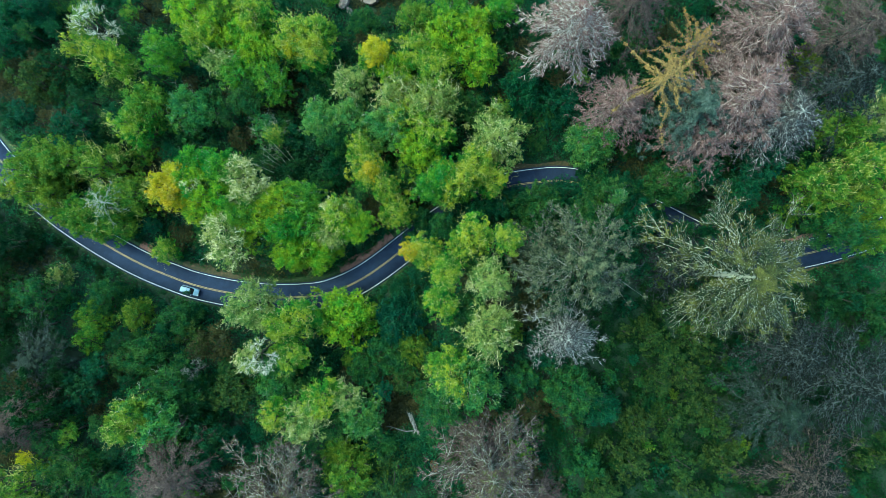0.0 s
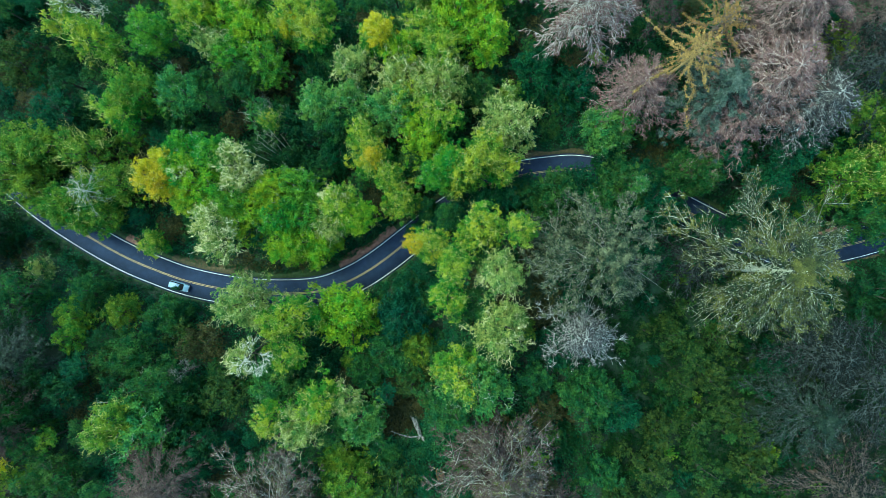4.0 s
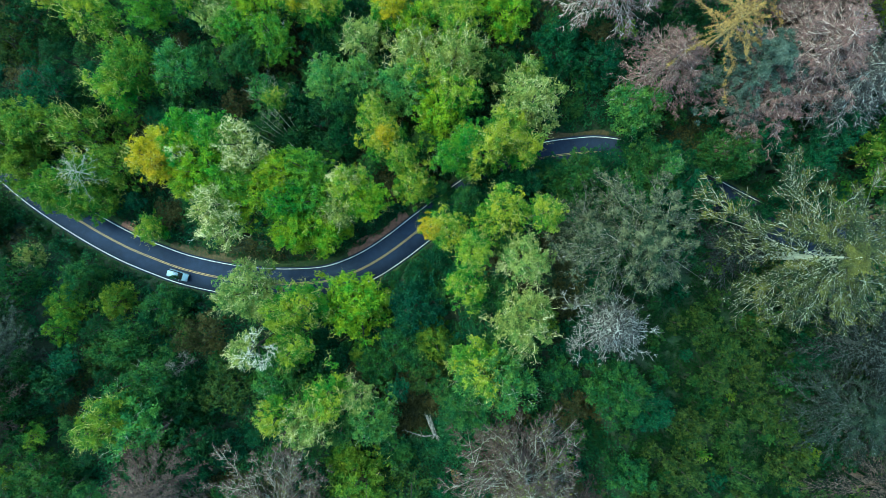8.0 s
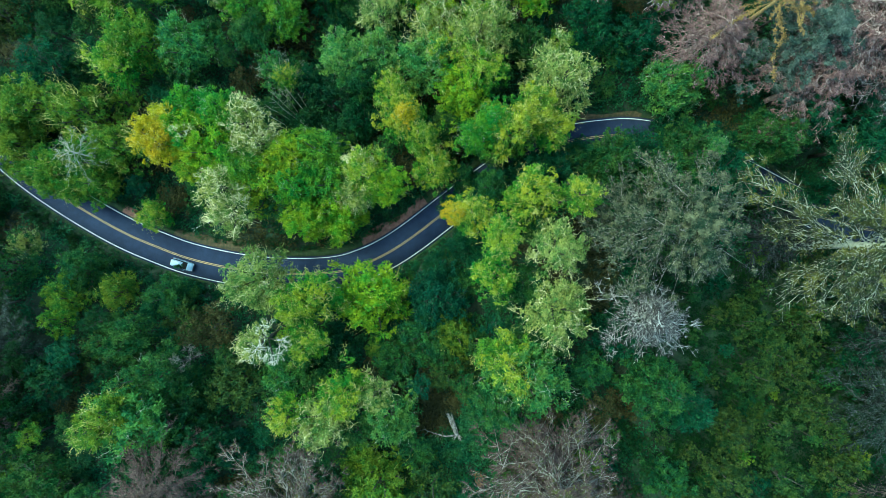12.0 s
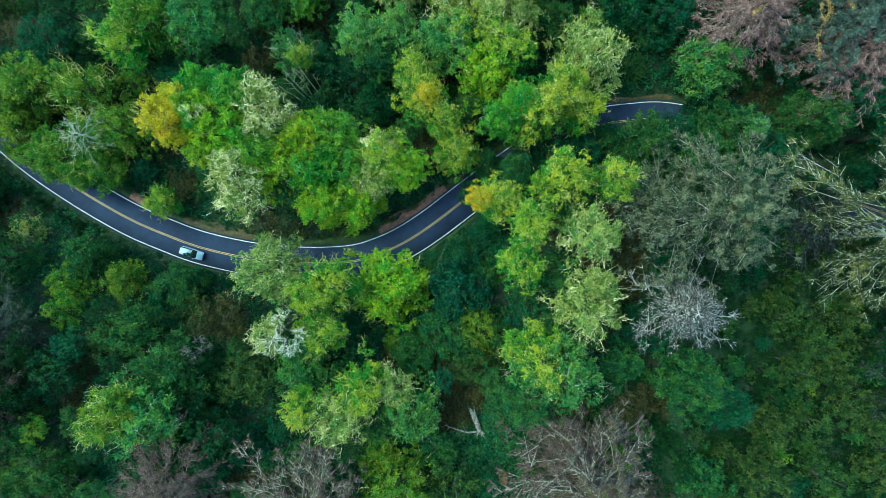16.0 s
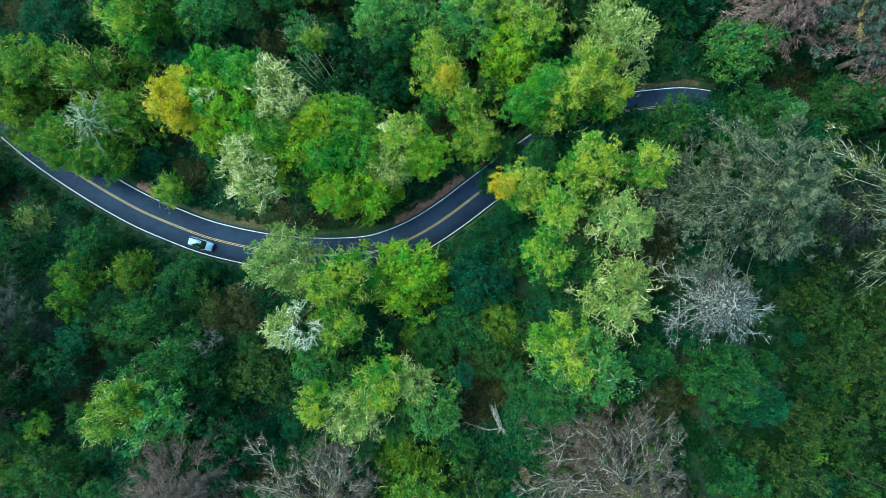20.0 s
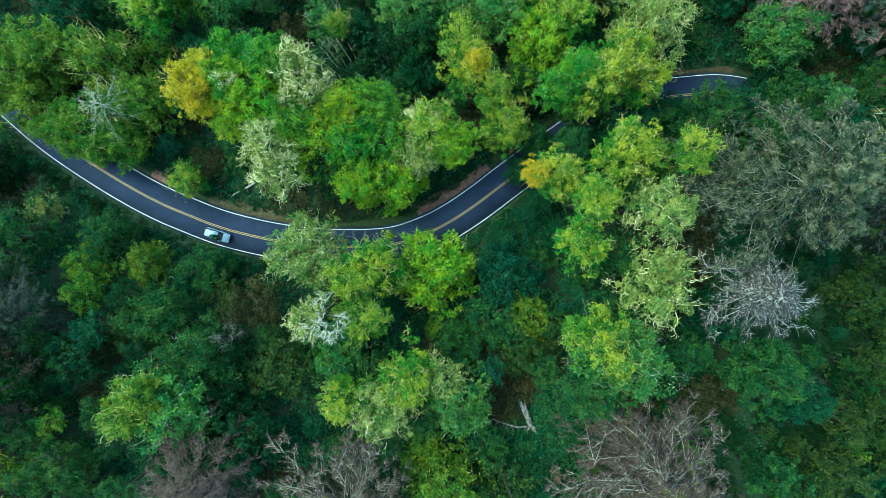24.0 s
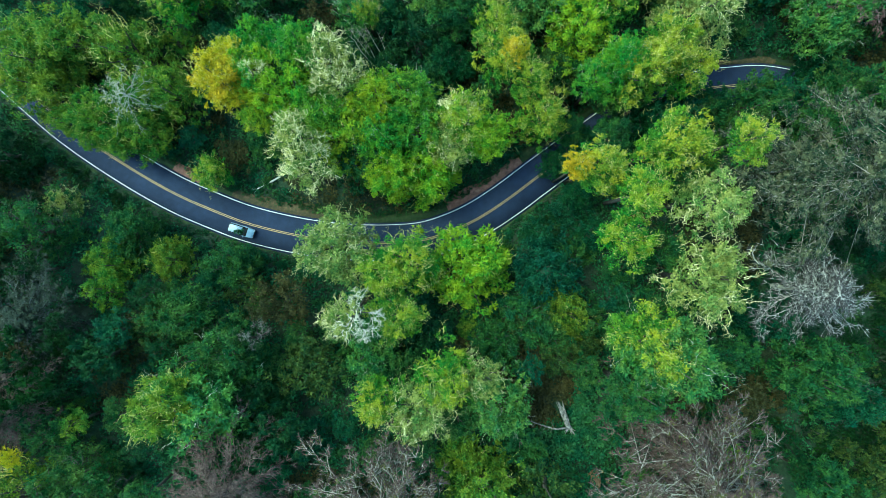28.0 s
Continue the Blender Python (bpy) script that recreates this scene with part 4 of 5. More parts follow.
tree(-10.2, -47.4, 17.0, 6.9, SMALL, SCRUB, "low dull green understorey tree beneath taller crowns", group="understorey")
tree(-50.2, -39.7, 15.0, 7.1, SMALL, SHADE, "low dark green understorey tree beneath taller crowns", group="understorey")
tree(-56.2, -44.4, 15.0, 6.1, SMALL, SHADE, "low dark green understorey tree beneath taller crowns", group="understorey")
tree(-27.7, -26.4, 8.0, 6.6, SMALL, SHADE, "low dark green understorey tree beneath taller crowns", group="understorey")
# trees at the west end: shade painted in with near-black leaves
tree(-98.6, 1.5, 5.0, 6.7, SMALL, SHADED_FERN, "low shade-darkened green understorey tree beneath taller crowns", group="understorey")
tree(-104.0, -3.9, 5.0, 6.7, SMALL, SHADED_FERN, "low shade-darkened green understorey tree beneath taller crowns", group="understorey")
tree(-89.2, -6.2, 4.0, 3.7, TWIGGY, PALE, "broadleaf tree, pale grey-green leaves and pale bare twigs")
tree(-85.6, -32.9, 14.0, 9.3, SMALL, SHADED_FERN, "low shade-darkened green understorey tree beneath taller crowns", group="understorey")
tree(-97.7, -20.6, 12.0, 9.5, SMALL, SHADED_FERN, "low shade-darkened green understorey tree beneath taller crowns", group="understorey")
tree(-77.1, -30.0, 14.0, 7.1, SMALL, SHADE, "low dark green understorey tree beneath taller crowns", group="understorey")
tree(44.9, -19.5, 15.3, 5.2, SMALL, SCRUB, "low dull green understorey tree beneath taller crowns", group="understorey")
tree(48.3, -23.7, 17.9, 4.2, SMALL, SCRUB, "low dull green understorey tree beneath taller crowns", group="understorey")
tree(45.5, -28.1, 18.0, 3.6, SMALL, SCRUB, "low dull green understorey tree beneath taller crowns", group="understorey")
tree(54.0, -19.3, 16.6, 5.1, SMALL, SCRUB, "low dull green understorey tree beneath taller crowns", group="understorey")
tree(52.3, -27.7, 17.3, 4.5, SMALL, SCRUB, "low dull green understorey tree beneath taller crowns", group="understorey")
tree(40.6, -36.7, 17.1, 5.6, SMALL, SCRUB, "low dull green understorey tree beneath taller crowns", group="understorey")
tree(48.6, -36.4, 18.1, 5.5, SMALL, SCRUB, "low dull green understorey tree beneath taller crowns", group="understorey")
tree(55.0, -33.9, 18.1, 5.1, SMALL, SCRUB, "low dull green understorey tree beneath taller crowns", group="understorey")
tree(38.7, -43.8, 19.0, 5.8, SMALL, SCRUB, "low dull green understorey tree beneath taller crowns", group="understorey")
tree(49.5, -45.0, 17.6, 5.8, SMALL, SCRUB, "low dull green understorey tree beneath taller crowns", group="understorey")
tree(59.8, -44.6, 18.5, 5.8, SMALL, SCRUB, "low dull green understorey tree beneath taller crowns", group="understorey")
tree(58.2, -37.0, 17.4, 4.5, SMALL, SCRUB, "low dull green understorey tree beneath taller crowns", group="understorey")
tree(89.5, -10.2, 12.0, 7.9, SMALL, SHADE, "low dark green understorey tree beneath taller crowns", group="understorey")
tree(95.9, -15.0, 14.0, 7.8, SMALL, SHADE, "low dark green understorey tree beneath taller crowns", group="understorey")
tree(84.1, -17.5, 13.0, 6.3, SMALL, SHADE, "low dark green understorey tree beneath taller crowns", group="understorey")
tree(67.0, -24.9, 14.0, 6.2, FULL, TEAL, "broadleaf tree with a full deep green crown")
tree(21.2, 39.6, 12.0, 6.3, SMALL, SHADE, "low dark green understorey tree beneath taller crowns", group="understorey")
tree(17.4, 34.7, 12.0, 7.3, FULL, TEAL, "broadleaf tree with a full deep green crown")
tree(26.3, 32.0, 12.0, 6.3, FULL, TEAL, "broadleaf tree with a full deep green crown")
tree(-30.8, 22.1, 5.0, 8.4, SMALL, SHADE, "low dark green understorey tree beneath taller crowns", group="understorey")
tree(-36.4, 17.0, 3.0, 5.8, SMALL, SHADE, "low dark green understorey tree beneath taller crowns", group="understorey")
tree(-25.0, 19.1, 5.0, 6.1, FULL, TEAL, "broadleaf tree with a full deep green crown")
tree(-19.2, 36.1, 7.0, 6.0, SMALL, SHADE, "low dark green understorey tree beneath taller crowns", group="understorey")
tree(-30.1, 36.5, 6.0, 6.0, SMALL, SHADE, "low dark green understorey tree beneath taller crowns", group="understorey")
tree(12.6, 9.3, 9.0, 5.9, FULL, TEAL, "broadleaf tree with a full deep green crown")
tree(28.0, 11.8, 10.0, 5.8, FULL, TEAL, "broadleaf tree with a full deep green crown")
conifer(-75.2, 10.4, 12.4, 5.0, FANNED, LICHEN, None, None, "bare dead treetop with pale fanned branches")
conifer(25.6, 43.4, 30.0, 10.3, PALLID, DEAD, PINK, None, "bare dead conifer with pale pinkish-grey boughs")
conifer(38.2, 49.1, 26.0, 9.1, DARK, BROWN, ROSE, None, "dead conifer with dull brown twigs")
conifer(42.7, 32.7, 30.0, 8.8, STAR, OCHRE_WOOD, None, GOLD, "conifer with golden-yellow needles in a star")
conifer(48.7, 39.3, 27.0, 8.3, STAR, BROWN, None, OCHRE, "conifer with ochre-brown needles in a star")
conifer(36.5, 29.9, 22.0, 8.6, DYING, ROSY, PINK, None, "dead conifer with pinkish-brown boughs and twigs")
conifer(49.6, 27.0, 27.0, 10.0, CEDAR, SLATE, MOUSE, FROST, "blue-green conifer with dense needles")
conifer(59.0, 29.6, 29.0, 14.1, PALLID, ROSY, PINK, None, "bare dead conifer with pale pinkish-grey boughs")
conifer(52.4, 22.2, 23.0, 8.8, DYING, ROSY, PINK, None, "dead conifer with pinkish-brown boughs and twigs")
conifer(67.6, 25.9, 27.0, 9.5, DYING, ASH, PEWTER, None, "bare dead conifer bleached pale grey")
conifer(60.7, 39.1, 24.0, 9.7, DARK, BROWN, ROSE, None, "dead conifer with dull brown twigs")
conifer(64.3, 44.3, 29.0, 12.2, PALLID, ROSY, PINK, None, "bare dead conifer with pale pinkish-grey boughs")
conifer(79.0, 32.7, 29.0, 11.7, DARK, SLATE, DUSK, None, "dark grey dead conifer with spiky boughs")
conifer(79.6, 42.2, 29.0, 11.3, DARK, BROWN, ROSE, None, "dead conifer with dull brown twigs")
conifer(25.9, -2.9, 34.0, 12.7, CEDAR, DRIFT, MOUSE, MOSS, "spreading conifer with dull grey-green needles")
conifer(19.7, -1.0, 26.0, 7.9, CEDAR, DRIFT, MOUSE, MOSS, "spreading conifer with dull grey-green needles")
conifer(24.1, -17.3, 25.0, 7.2, GAUNT, ASH, PEWTER, None, "bare dead conifer bleached pale grey")
conifer(57.3, -5.2, 32.0, 18.4, FRESH, LICHEN, MOUSE, NEEDLE, "broad conifer with olive needles and grey boughs")
conifer(49.3, -3.4, 18.0, 8.8, DARK, SLATE, DUSK, None, "dark grey dead conifer with spiky boughs")
conifer(69.8, -20.8, 26.0, 11.5, DARK, SLATE, DUSK, None, "dark grey dead conifer with spiky boughs")
conifer(80.6, -26.2, 29.0, 14.1, DARK, SLATE, DUSK, None, "dark grey dead conifer with spiky boughs")
conifer(68.3, -33.1, 23.0, 12.0, SPARSE, SLATE, DUSK, BLUE, "dark blue-green conifer with sparse needles")
conifer(73.3, -46.1, 25.0, 12.0, DARK, BROWN, DUSK, None, "dead conifer with dull brown twigs")
conifer(9.3, -42.6, 29.0, 12.2, WORN, DRIFT, ROSE, NEEDLE, "dying conifer with dull grey-brown boughs")
conifer(7.3, -39.9, 24.0, 10.9, DARK, BROWN, ROSE, None, "dead conifer with dull brown twigs")
conifer(19.6, -50.4, 21.0, 6.2, DARK, BROWN, ROSE, None, "dead conifer with dull brown twigs")
conifer(-55.6, -46.6, 23.0, 10.2, DARK, BROWN, ROSE, None, "dead conifer with dull brown twigs")
conifer(-32.9, -49.6, 25.0, 12.0, WORN, DRIFT, ROSE, NEEDLE, "dying conifer with dull grey-brown boughs")
conifer(-87.5, -35.9, 22.0, 6.9, DARK, BROWN, ROSE, None, "dead conifer with dull brown twigs")
conifer(-86.7, -23.8, 17.0, 9.1, SPARSE, SLATE, DUSK, BLUE, "dark blue-green conifer with sparse needles")
tree(-59.2, 17.0, 13.6, 4.2, SUNNY, YELLOW, "broadleaf tree with a full golden yellow crown and fine pale twigs")
tree(-55.6, 15.0, 14.6, 4.9, FULL, LIME, "broadleaf tree with a full bright lime-green crown")
tree(-50.0, 11.3, 15.0, 6.1, FULL, LIME, "broadleaf tree with a full bright lime-green crown")
tree(-45.2, 8.8, 14.7, 6.2, FULL, GREEN, "broadleaf tree with a full mid-green crown")
tree(-35.6, 5.1, 13.8, 6.5, FULL, GREEN, "broadleaf tree with a full mid-green crown")
tree(-30.0, 5.8, 13.6, 6.2, FULL, GREEN, "broadleaf tree with a full mid-green crown")
tree(-24.7, 3.2, 13.8, 4.7, TWIGGY, PALE, "broadleaf tree, pale grey-green leaves and pale bare twigs")
tree(-12.9, 13.7, 14.2, 4.6, SUNNY, OLIVE, "broadleaf tree with a full yellow-green crown and fine pale twigs")
tree(-2.9, 13.3, 17.1, 4.5, FULL, GREEN, "broadleaf tree with a full mid-green crown")
tree(-1.7, 25.1, 16.7, 6.0, SUNNY, OLIVE, "broadleaf tree with a full yellow-green crown and fine pale twigs")
tree(6.7, 18.1, 17.9, 6.0, SUNNY, OLIVE, "broadleaf tree with a full yellow-green crown and fine pale twigs")
tree(-7.9, 28.6, 15.1, 6.1, SUNNY, OLIVE, "broadleaf tree with a full yellow-green crown and fine pale twigs")
tree(-18.1, 22.1, 13.3, 5.6, SUNNY, OLIVE, "broadleaf tree with a full yellow-green crown and fine pale twigs")
tree(-10.6, 39.3, 12.9, 6.3, FULL, LIME, "broadleaf tree with a full bright lime-green crown")
tree(-1.7, 39.4, 15.8, 6.1, SUNNY, OLIVE, "broadleaf tree with a full yellow-green crown and fine pale twigs")
tree(-28.4, 43.9, 12.0, 5.4, SUNNY, OLIVE, "broadleaf tree with a full yellow-green crown and fine pale twigs")
tree(-28.4, 48.3, 12.1, 5.4, SUNNY, OLIVE, "broadleaf tree with a full yellow-green crown and fine pale twigs")
tree(-47.5, 40.6, 9.0, 5.5, FULL, GREEN, "broadleaf tree with a full mid-green crown")
tree(-46.6, 50.1, 8.3, 5.9, FULL, LIME, "broadleaf tree with a full bright lime-green crown")
tree(-57.0, 48.7, 8.3, 5.6, SUNNY, OLIVE, "broadleaf tree with a full yellow-green crown and fine pale twigs")
tree(-1.0, 5.0, 8.0, 4.4, FULL, TEAL, "broadleaf tree with a full deep green crown")
tree(2.9, 7.5, 8.0, 4.4, FULL, TEAL, "broadleaf tree with a full deep green crown")
tree(7.8, 8.8, 11.0, 5.4, FULL, TEAL, "broadleaf tree with a full deep green crown")
tree(33.9, 16.0, 9.0, 5.2, FULL, TEAL, "broadleaf tree with a full deep green crown")
tree(39.3, 13.2, 11.0, 5.7, FULL, TEAL, "broadleaf tree with a full deep green crown")
tree(44.2, 12.3, 11.0, 4.8, FULL, TEAL, "broadleaf tree with a full deep green crown")
tree(63.8, 5.6, 8.0, 4.9, FULL, TEAL, "broadleaf tree with a full deep green crown")
tree(71.1, 3.4, 8.0, 4.9, FULL, TEAL, "broadleaf tree with a full deep green crown")
tree(-98.5, 13.8, 9.0, 5.2, SUNNY, OLIVE, "broadleaf tree with a full yellow-green crown and fine pale twigs")
tree(94.8, 3.2, 14.0, 5.6, FULL, MID, "broadleaf tree with a full dull olive-green crown")
tree(10.2, 15.0, 16.0, 5.2, SUNNY, OLIVE, "broadleaf tree with a full yellow-green crown and fine pale twigs")
tree(-40.2, -22.6, 21.0, 3.4, LACY, CREAM, "broadleaf tree, cream-green leaves and pale bare twigs")
tree(-23.9, 8.5, 14.0, 3.7, LACY, CREAM, "broadleaf tree, cream-green leaves and pale bare twigs")
tree(-6.6, -0.2, 20.0, 2.9, SUNNY, YELLOW, "broadleaf tree with a full golden yellow crown and fine pale twigs")
tree(54.8, 3.3, 7.0, 4.6, FULL, TEAL, "broadleaf tree with a full deep green crown")
tree(47.6, 6.9, 9.0, 4.6, FULL, TEAL, "broadleaf tree with a full deep green crown")
tree(58.9, 1.5, 7.0, 4.3, FULL, TEAL, "broadleaf tree with a full deep green crown")
tree(-4.2, 3.8, 7.0, 4.3, FULL, TEAL, "broadleaf tree with a full deep green crown")
tree(-7.2, 2.1, 6.0, 3.3, FULL, TEAL, "broadleaf tree with a full deep green crown")
tree(-5.2, 7.0, 9.0, 3.3, FULL, FOREST, "broadleaf tree with a full forest-green crown")
tree(-2.9, 6.4, 7.0, 2.6, FULL, TEAL, "broadleaf tree with a full deep green crown")
tree(14.9, 10.9, 10.0, 3.5, FULL, FOREST, "broadleaf tree with a full forest-green crown")
tree(-23.3, 25.7, 11.2, 5.4, FULL, FOREST, "broadleaf tree with a full forest-green crown")
tree(12.3, 12.3, 10.0, 3.5, FULL, FOREST, "broadleaf tree with a full forest-green crown")
tree(-18.9, 30.9, 9.0, 6.2, FULL, FOREST, "broadleaf tree with a full forest-green crown")
tree(-7.6, 16.1, 11.0, 5.4, FULL, FOREST, "broadleaf tree with a full forest-green crown")
tree(-2.0, 24.7, 13.0, 6.3, FULL, FOREST, "broadleaf tree with a full forest-green crown")
tree(6.5, 31.3, 12.0, 6.0, FULL, FOREST, "broadleaf tree with a full forest-green crown")
tree(-10.4, 45.8, 9.0, 6.5, FULL, FOREST, "broadleaf tree with a full forest-green crown")
tree(-25.9, 41.4, 7.0, 6.0, FULL, FOREST, "broadleaf tree with a full forest-green crown")
tree(-42.6, 44.3, 5.0, 6.1, FULL, FOREST, "broadleaf tree with a full forest-green crown")
tree(-49.9, 55.4, 8.6, 6.2, FULL, MID, "broadleaf tree with a full dull olive-green crown")
tree(-51.1, 14.2, 11.0, 5.4, FULL, FOREST, "broadleaf tree with a full forest-green crown")
tree(-39.3, 1.4, 10.0, 5.5, FULL, FOREST, "broadleaf tree with a full forest-green crown")
# three added trees under taller crowns, in place of their shaded lower sides
tree(7.1, -1.6, 20.0, 5.0, FULL, FOREST, "broadleaf tree with a full forest-green crown")
tree(5.4, -11.6, 20.0, 5.0, FULL, FOREST, "broadleaf tree with a full forest-green crown")
tree(5.4, -22.1, 20.0, 5.0, FULL, FOREST, "broadleaf tree with a full forest-green crown")
tree(-5.7, -6.3, 7.0, 3.6, FULL, TEAL, "broadleaf tree with a full deep green crown")
tree(-9.6, -9.7, 6.0, 3.7, FULL, TEAL, "broadleaf tree with a full deep green crown")
tree(-1.8, -9.8, 10.0, 4.5, FULL, TEAL, "broadleaf tree with a full deep green crown")
tree(-4.1, -3.4, 9.0, 3.3, FULL, TEAL, "broadleaf tree with a full deep green crown")
tree(-0.1, 5.1, 14.0, 4.0, FULL, FOREST, "broadleaf tree with a full forest-green crown")
tree(0.8, 11.3, 12.0, 3.5, FULL, FOREST, "broadleaf tree with a full forest-green crown")
tree(4.0, 12.7, 12.0, 3.5, FULL, FOREST, "broadleaf tree with a full forest-green crown")
tree(-19.4, 4.9, 14.0, 5.3, FULL, LIME, "broadleaf tree with a full bright lime-green crown")
tree(-14.5, 42.9, 15.2, 4.3, SUNNY, YELLOW, "broadleaf tree with a full golden yellow crown and fine pale twigs")
tree(-34.1, 46.3, 10.0, 3.9, SUNNY, YELLOW, "broadleaf tree with a full golden yellow crown and fine pale twigs")
tree(-15.5, 17.0, 16.0, 2.7, SUNNY, YELLOW, "broadleaf tree with a full golden yellow crown and fine pale twigs")

# ---- understorey: smaller trees that close the gaps ----
rng = np.random.default_rng(11)
stand = np.array(CROWNS)
tries = np.stack([rng.uniform(-114, 114, 6000), rng.uniform(-63, 66, 6000)], 1)
d, s, _ = lie(tries[:, 0], tries[:, 1])
ground_z = ground_height(tries[:, 0], tries[:, 1])
placed = np.zeros((0, 3))
low_bushes = 0
for (x, y), dist, sgn, gz in zip(tries, d, s, ground_z):
    scrub = x > 24 and y < -6
    r = rng.uniform(1.5, 3.2) if scrub else rng.uniform(2.8, 4.8)
    if dist < r * 0.95 + (5.2 if sgn > 0 else 5.4) or np.hypot(x + 7.5, y + 37.5) < 6.6 or np.hypot(x + 20.5, y - 57) < 6.0 or np.hypot(x + 35, y - 21.5) < 4.5:
        continue
    if (np.hypot(stand[:, 0] - x, stand[:, 1] - y) < stand[:, 2] * (0.4 if scrub else 0.66)).any():
        continue
    if len(placed) and (np.hypot(placed[:, 0] - x, placed[:, 1] - y) < (placed[:, 2] + r) * (0.66 if scrub else 0.62)).any():
        continue
    if scrub and low_bushes >= 190 or not scrub and len(placed) - low_bushes >= 390:
        continue
    placed = np.vstack([placed, (x, y, r)])
    low_bushes += scrub
    pick = rng.random()
    if scrub:
        mat, word = ((MID, "olive-green") if pick < 0.05 else (SCRUB, "dull yellow-green") if pick < 0.42 else (FOREST, "forest-green") if pick < 0.58 else (TEAL, "deep green") if pick < 0.72 else (SHADE, "dark green"))
        tree(x, y, gz + rng.uniform(2.5, 5.5), r, BUSH, mat, "low %s bush on the open slope" % word, squash=1.15, group="bushes", name="bush")
    else:
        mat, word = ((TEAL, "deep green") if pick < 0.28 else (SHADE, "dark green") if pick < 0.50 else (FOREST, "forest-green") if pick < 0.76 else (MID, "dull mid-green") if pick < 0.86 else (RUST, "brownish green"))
        # towards the west end, shade is painted in through the leaf colour
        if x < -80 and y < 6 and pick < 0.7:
            mat, word = SHADED_FERN, "shade-darkened green"
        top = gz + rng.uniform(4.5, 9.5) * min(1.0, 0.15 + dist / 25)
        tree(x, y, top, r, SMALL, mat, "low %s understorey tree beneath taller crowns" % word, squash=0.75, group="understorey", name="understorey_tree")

# ---- bushes along the road ----
rng = np.random.default_rng(21)
hedge = np.zeros((0, 3))
for _ in range(900):
    k = int(rng.integers(0, len(LINE)))
    r = rng.uniform(1.3, 2.5)
    near = -1 if rng.random() < 0.8 else 1
    x, y = LINE[k, :2] + SIDE[k] * near * (r * 0.85 + (3.9 if near < 0 else 6.4) + rng.uniform(0, 1.8))
    if abs(x) > 100 or lie(x, y)[0][0] < r * 0.8 + 3.8 or len(hedge) >= 100:
        continue
    if len(hedge) and (np.hypot(hedge[:, 0] - x, hedge[:, 1] - y) < (hedge[:, 2] + r) * 0.75).any():
        continue
    if (np.hypot(placed[:, 0] - x, placed[:, 1] - y) < placed[:, 2] * 0.7).any():
        continue
    hedge = np.vstack([hedge, (x, y, r)])
    pick = rng.random()
    mat, word = (TEAL, "deep green") if pick < 0.45 else (SHADE, "dark green") if pick < 0.7 else (FOREST, "forest-green")
    # hedge at the west end: darkest leaves in place of shade
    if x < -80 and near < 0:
        mat, word = SHADED_FERN, "shade-darkened green"
    tree(x, y, float(ground_height(x, y)[0]) + r * rng.uniform(1.0, 1.5), r, BUSH, mat, "%s bush at the edge of the road" % word, squash=0.8, group="roadside bushes", name="bush")

# ---- undergrowth ----
def undergrowth(name, spots, mat, label, leaf, per, low, high, seed):
    """Low bushes close together, joined: nobody could count them."""
    rng = np.random.default_rng(seed)
    at, nor, size = [], [], []
    z = ground_height(spots[:, 0], spots[:, 1])
    for (x, y), g in zip(spots, z):
        r = rng.uniform(low, high)
        w = unit(rng.normal(size=(per, 3)) * [1, 1, 0.8] + [0, 0, 0.5])
        w[:, 2] = np.abs(w[:, 2])
        lump = 1 + 0.25 * np.sin(w[:, 0] * 7 + x) * np.sin(w[:, 1] * 7 + y)
        at.append(np.array([x, y, g + 0.1]) + w * (r * lump * rng.beta(5, 1.2, per))[:, None] * [1, 1, rng.uniform(0.8, 1.6)])
        nor.append(unit(w * 0.5 + rng.normal(scale=0.5, size=(per, 3)) + [0, 0, 0.8]))
    at, nor = np.concatenate(at), np.concatenate(nor)
    ob = new(name, mesh_of(name, *leaf_arrays(rng, at, nor, leaf), mat, 3))
    return tagged(ob, label, "undergrowth", kind="stuff")


rng = np.random.default_rng(3)
wild = np.stack([rng.uniform(-118, 118, 18000), rng.uniform(-66, 70, 18000)], 1)
wild = np.concatenate([wild, np.array([[-7.0, -38.0]]) + rng.normal(scale=5.0, size=(420, 2))])
d, s, _ = lie(wild[:, 0], wild[:, 1])
wild = wild[d > np.where(s > 0, 5.5, 4.7)]
wild = wild[np.hypot((wild[:, 0] + 7.0) * 1.6, wild[:, 1] + 37.5) > 2.2]
d, s, _ = lie(wild[:, 0], wild[:, 1])
south_east = (wild[:, 0] > 28) & (wild[:, 1] < -8)
brown = (~south_east) & (np.sin(wild[:, 0] * 0.11) * np.cos(wild[:, 1] * 0.13 + 1) > 0.45)
# the scrub is darkened so that gaps between the bushes look shaded
undergrowth("scrub", wild[south_east], SHADED_FERN, "dark green ferns and scrub covering the slope, shade put into the colour", 0.22, 50, 0.8, 1.8, 1)
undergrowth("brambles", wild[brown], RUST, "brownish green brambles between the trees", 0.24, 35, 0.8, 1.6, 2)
# undergrowth in the lightened green, which lifts the shadows between the trees
undergrowth("undergrowth", wild[~south_east & ~brown], WEEDS_LIT, "dark green undergrowth of ferns and bushes", 0.26, 35, 0.7, 1.7, 4)
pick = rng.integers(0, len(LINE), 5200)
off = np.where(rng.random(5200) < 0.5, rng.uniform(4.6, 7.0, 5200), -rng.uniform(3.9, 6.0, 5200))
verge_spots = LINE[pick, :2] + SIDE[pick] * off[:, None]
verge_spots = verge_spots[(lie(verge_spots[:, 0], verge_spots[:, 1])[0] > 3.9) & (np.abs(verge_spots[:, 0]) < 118)]
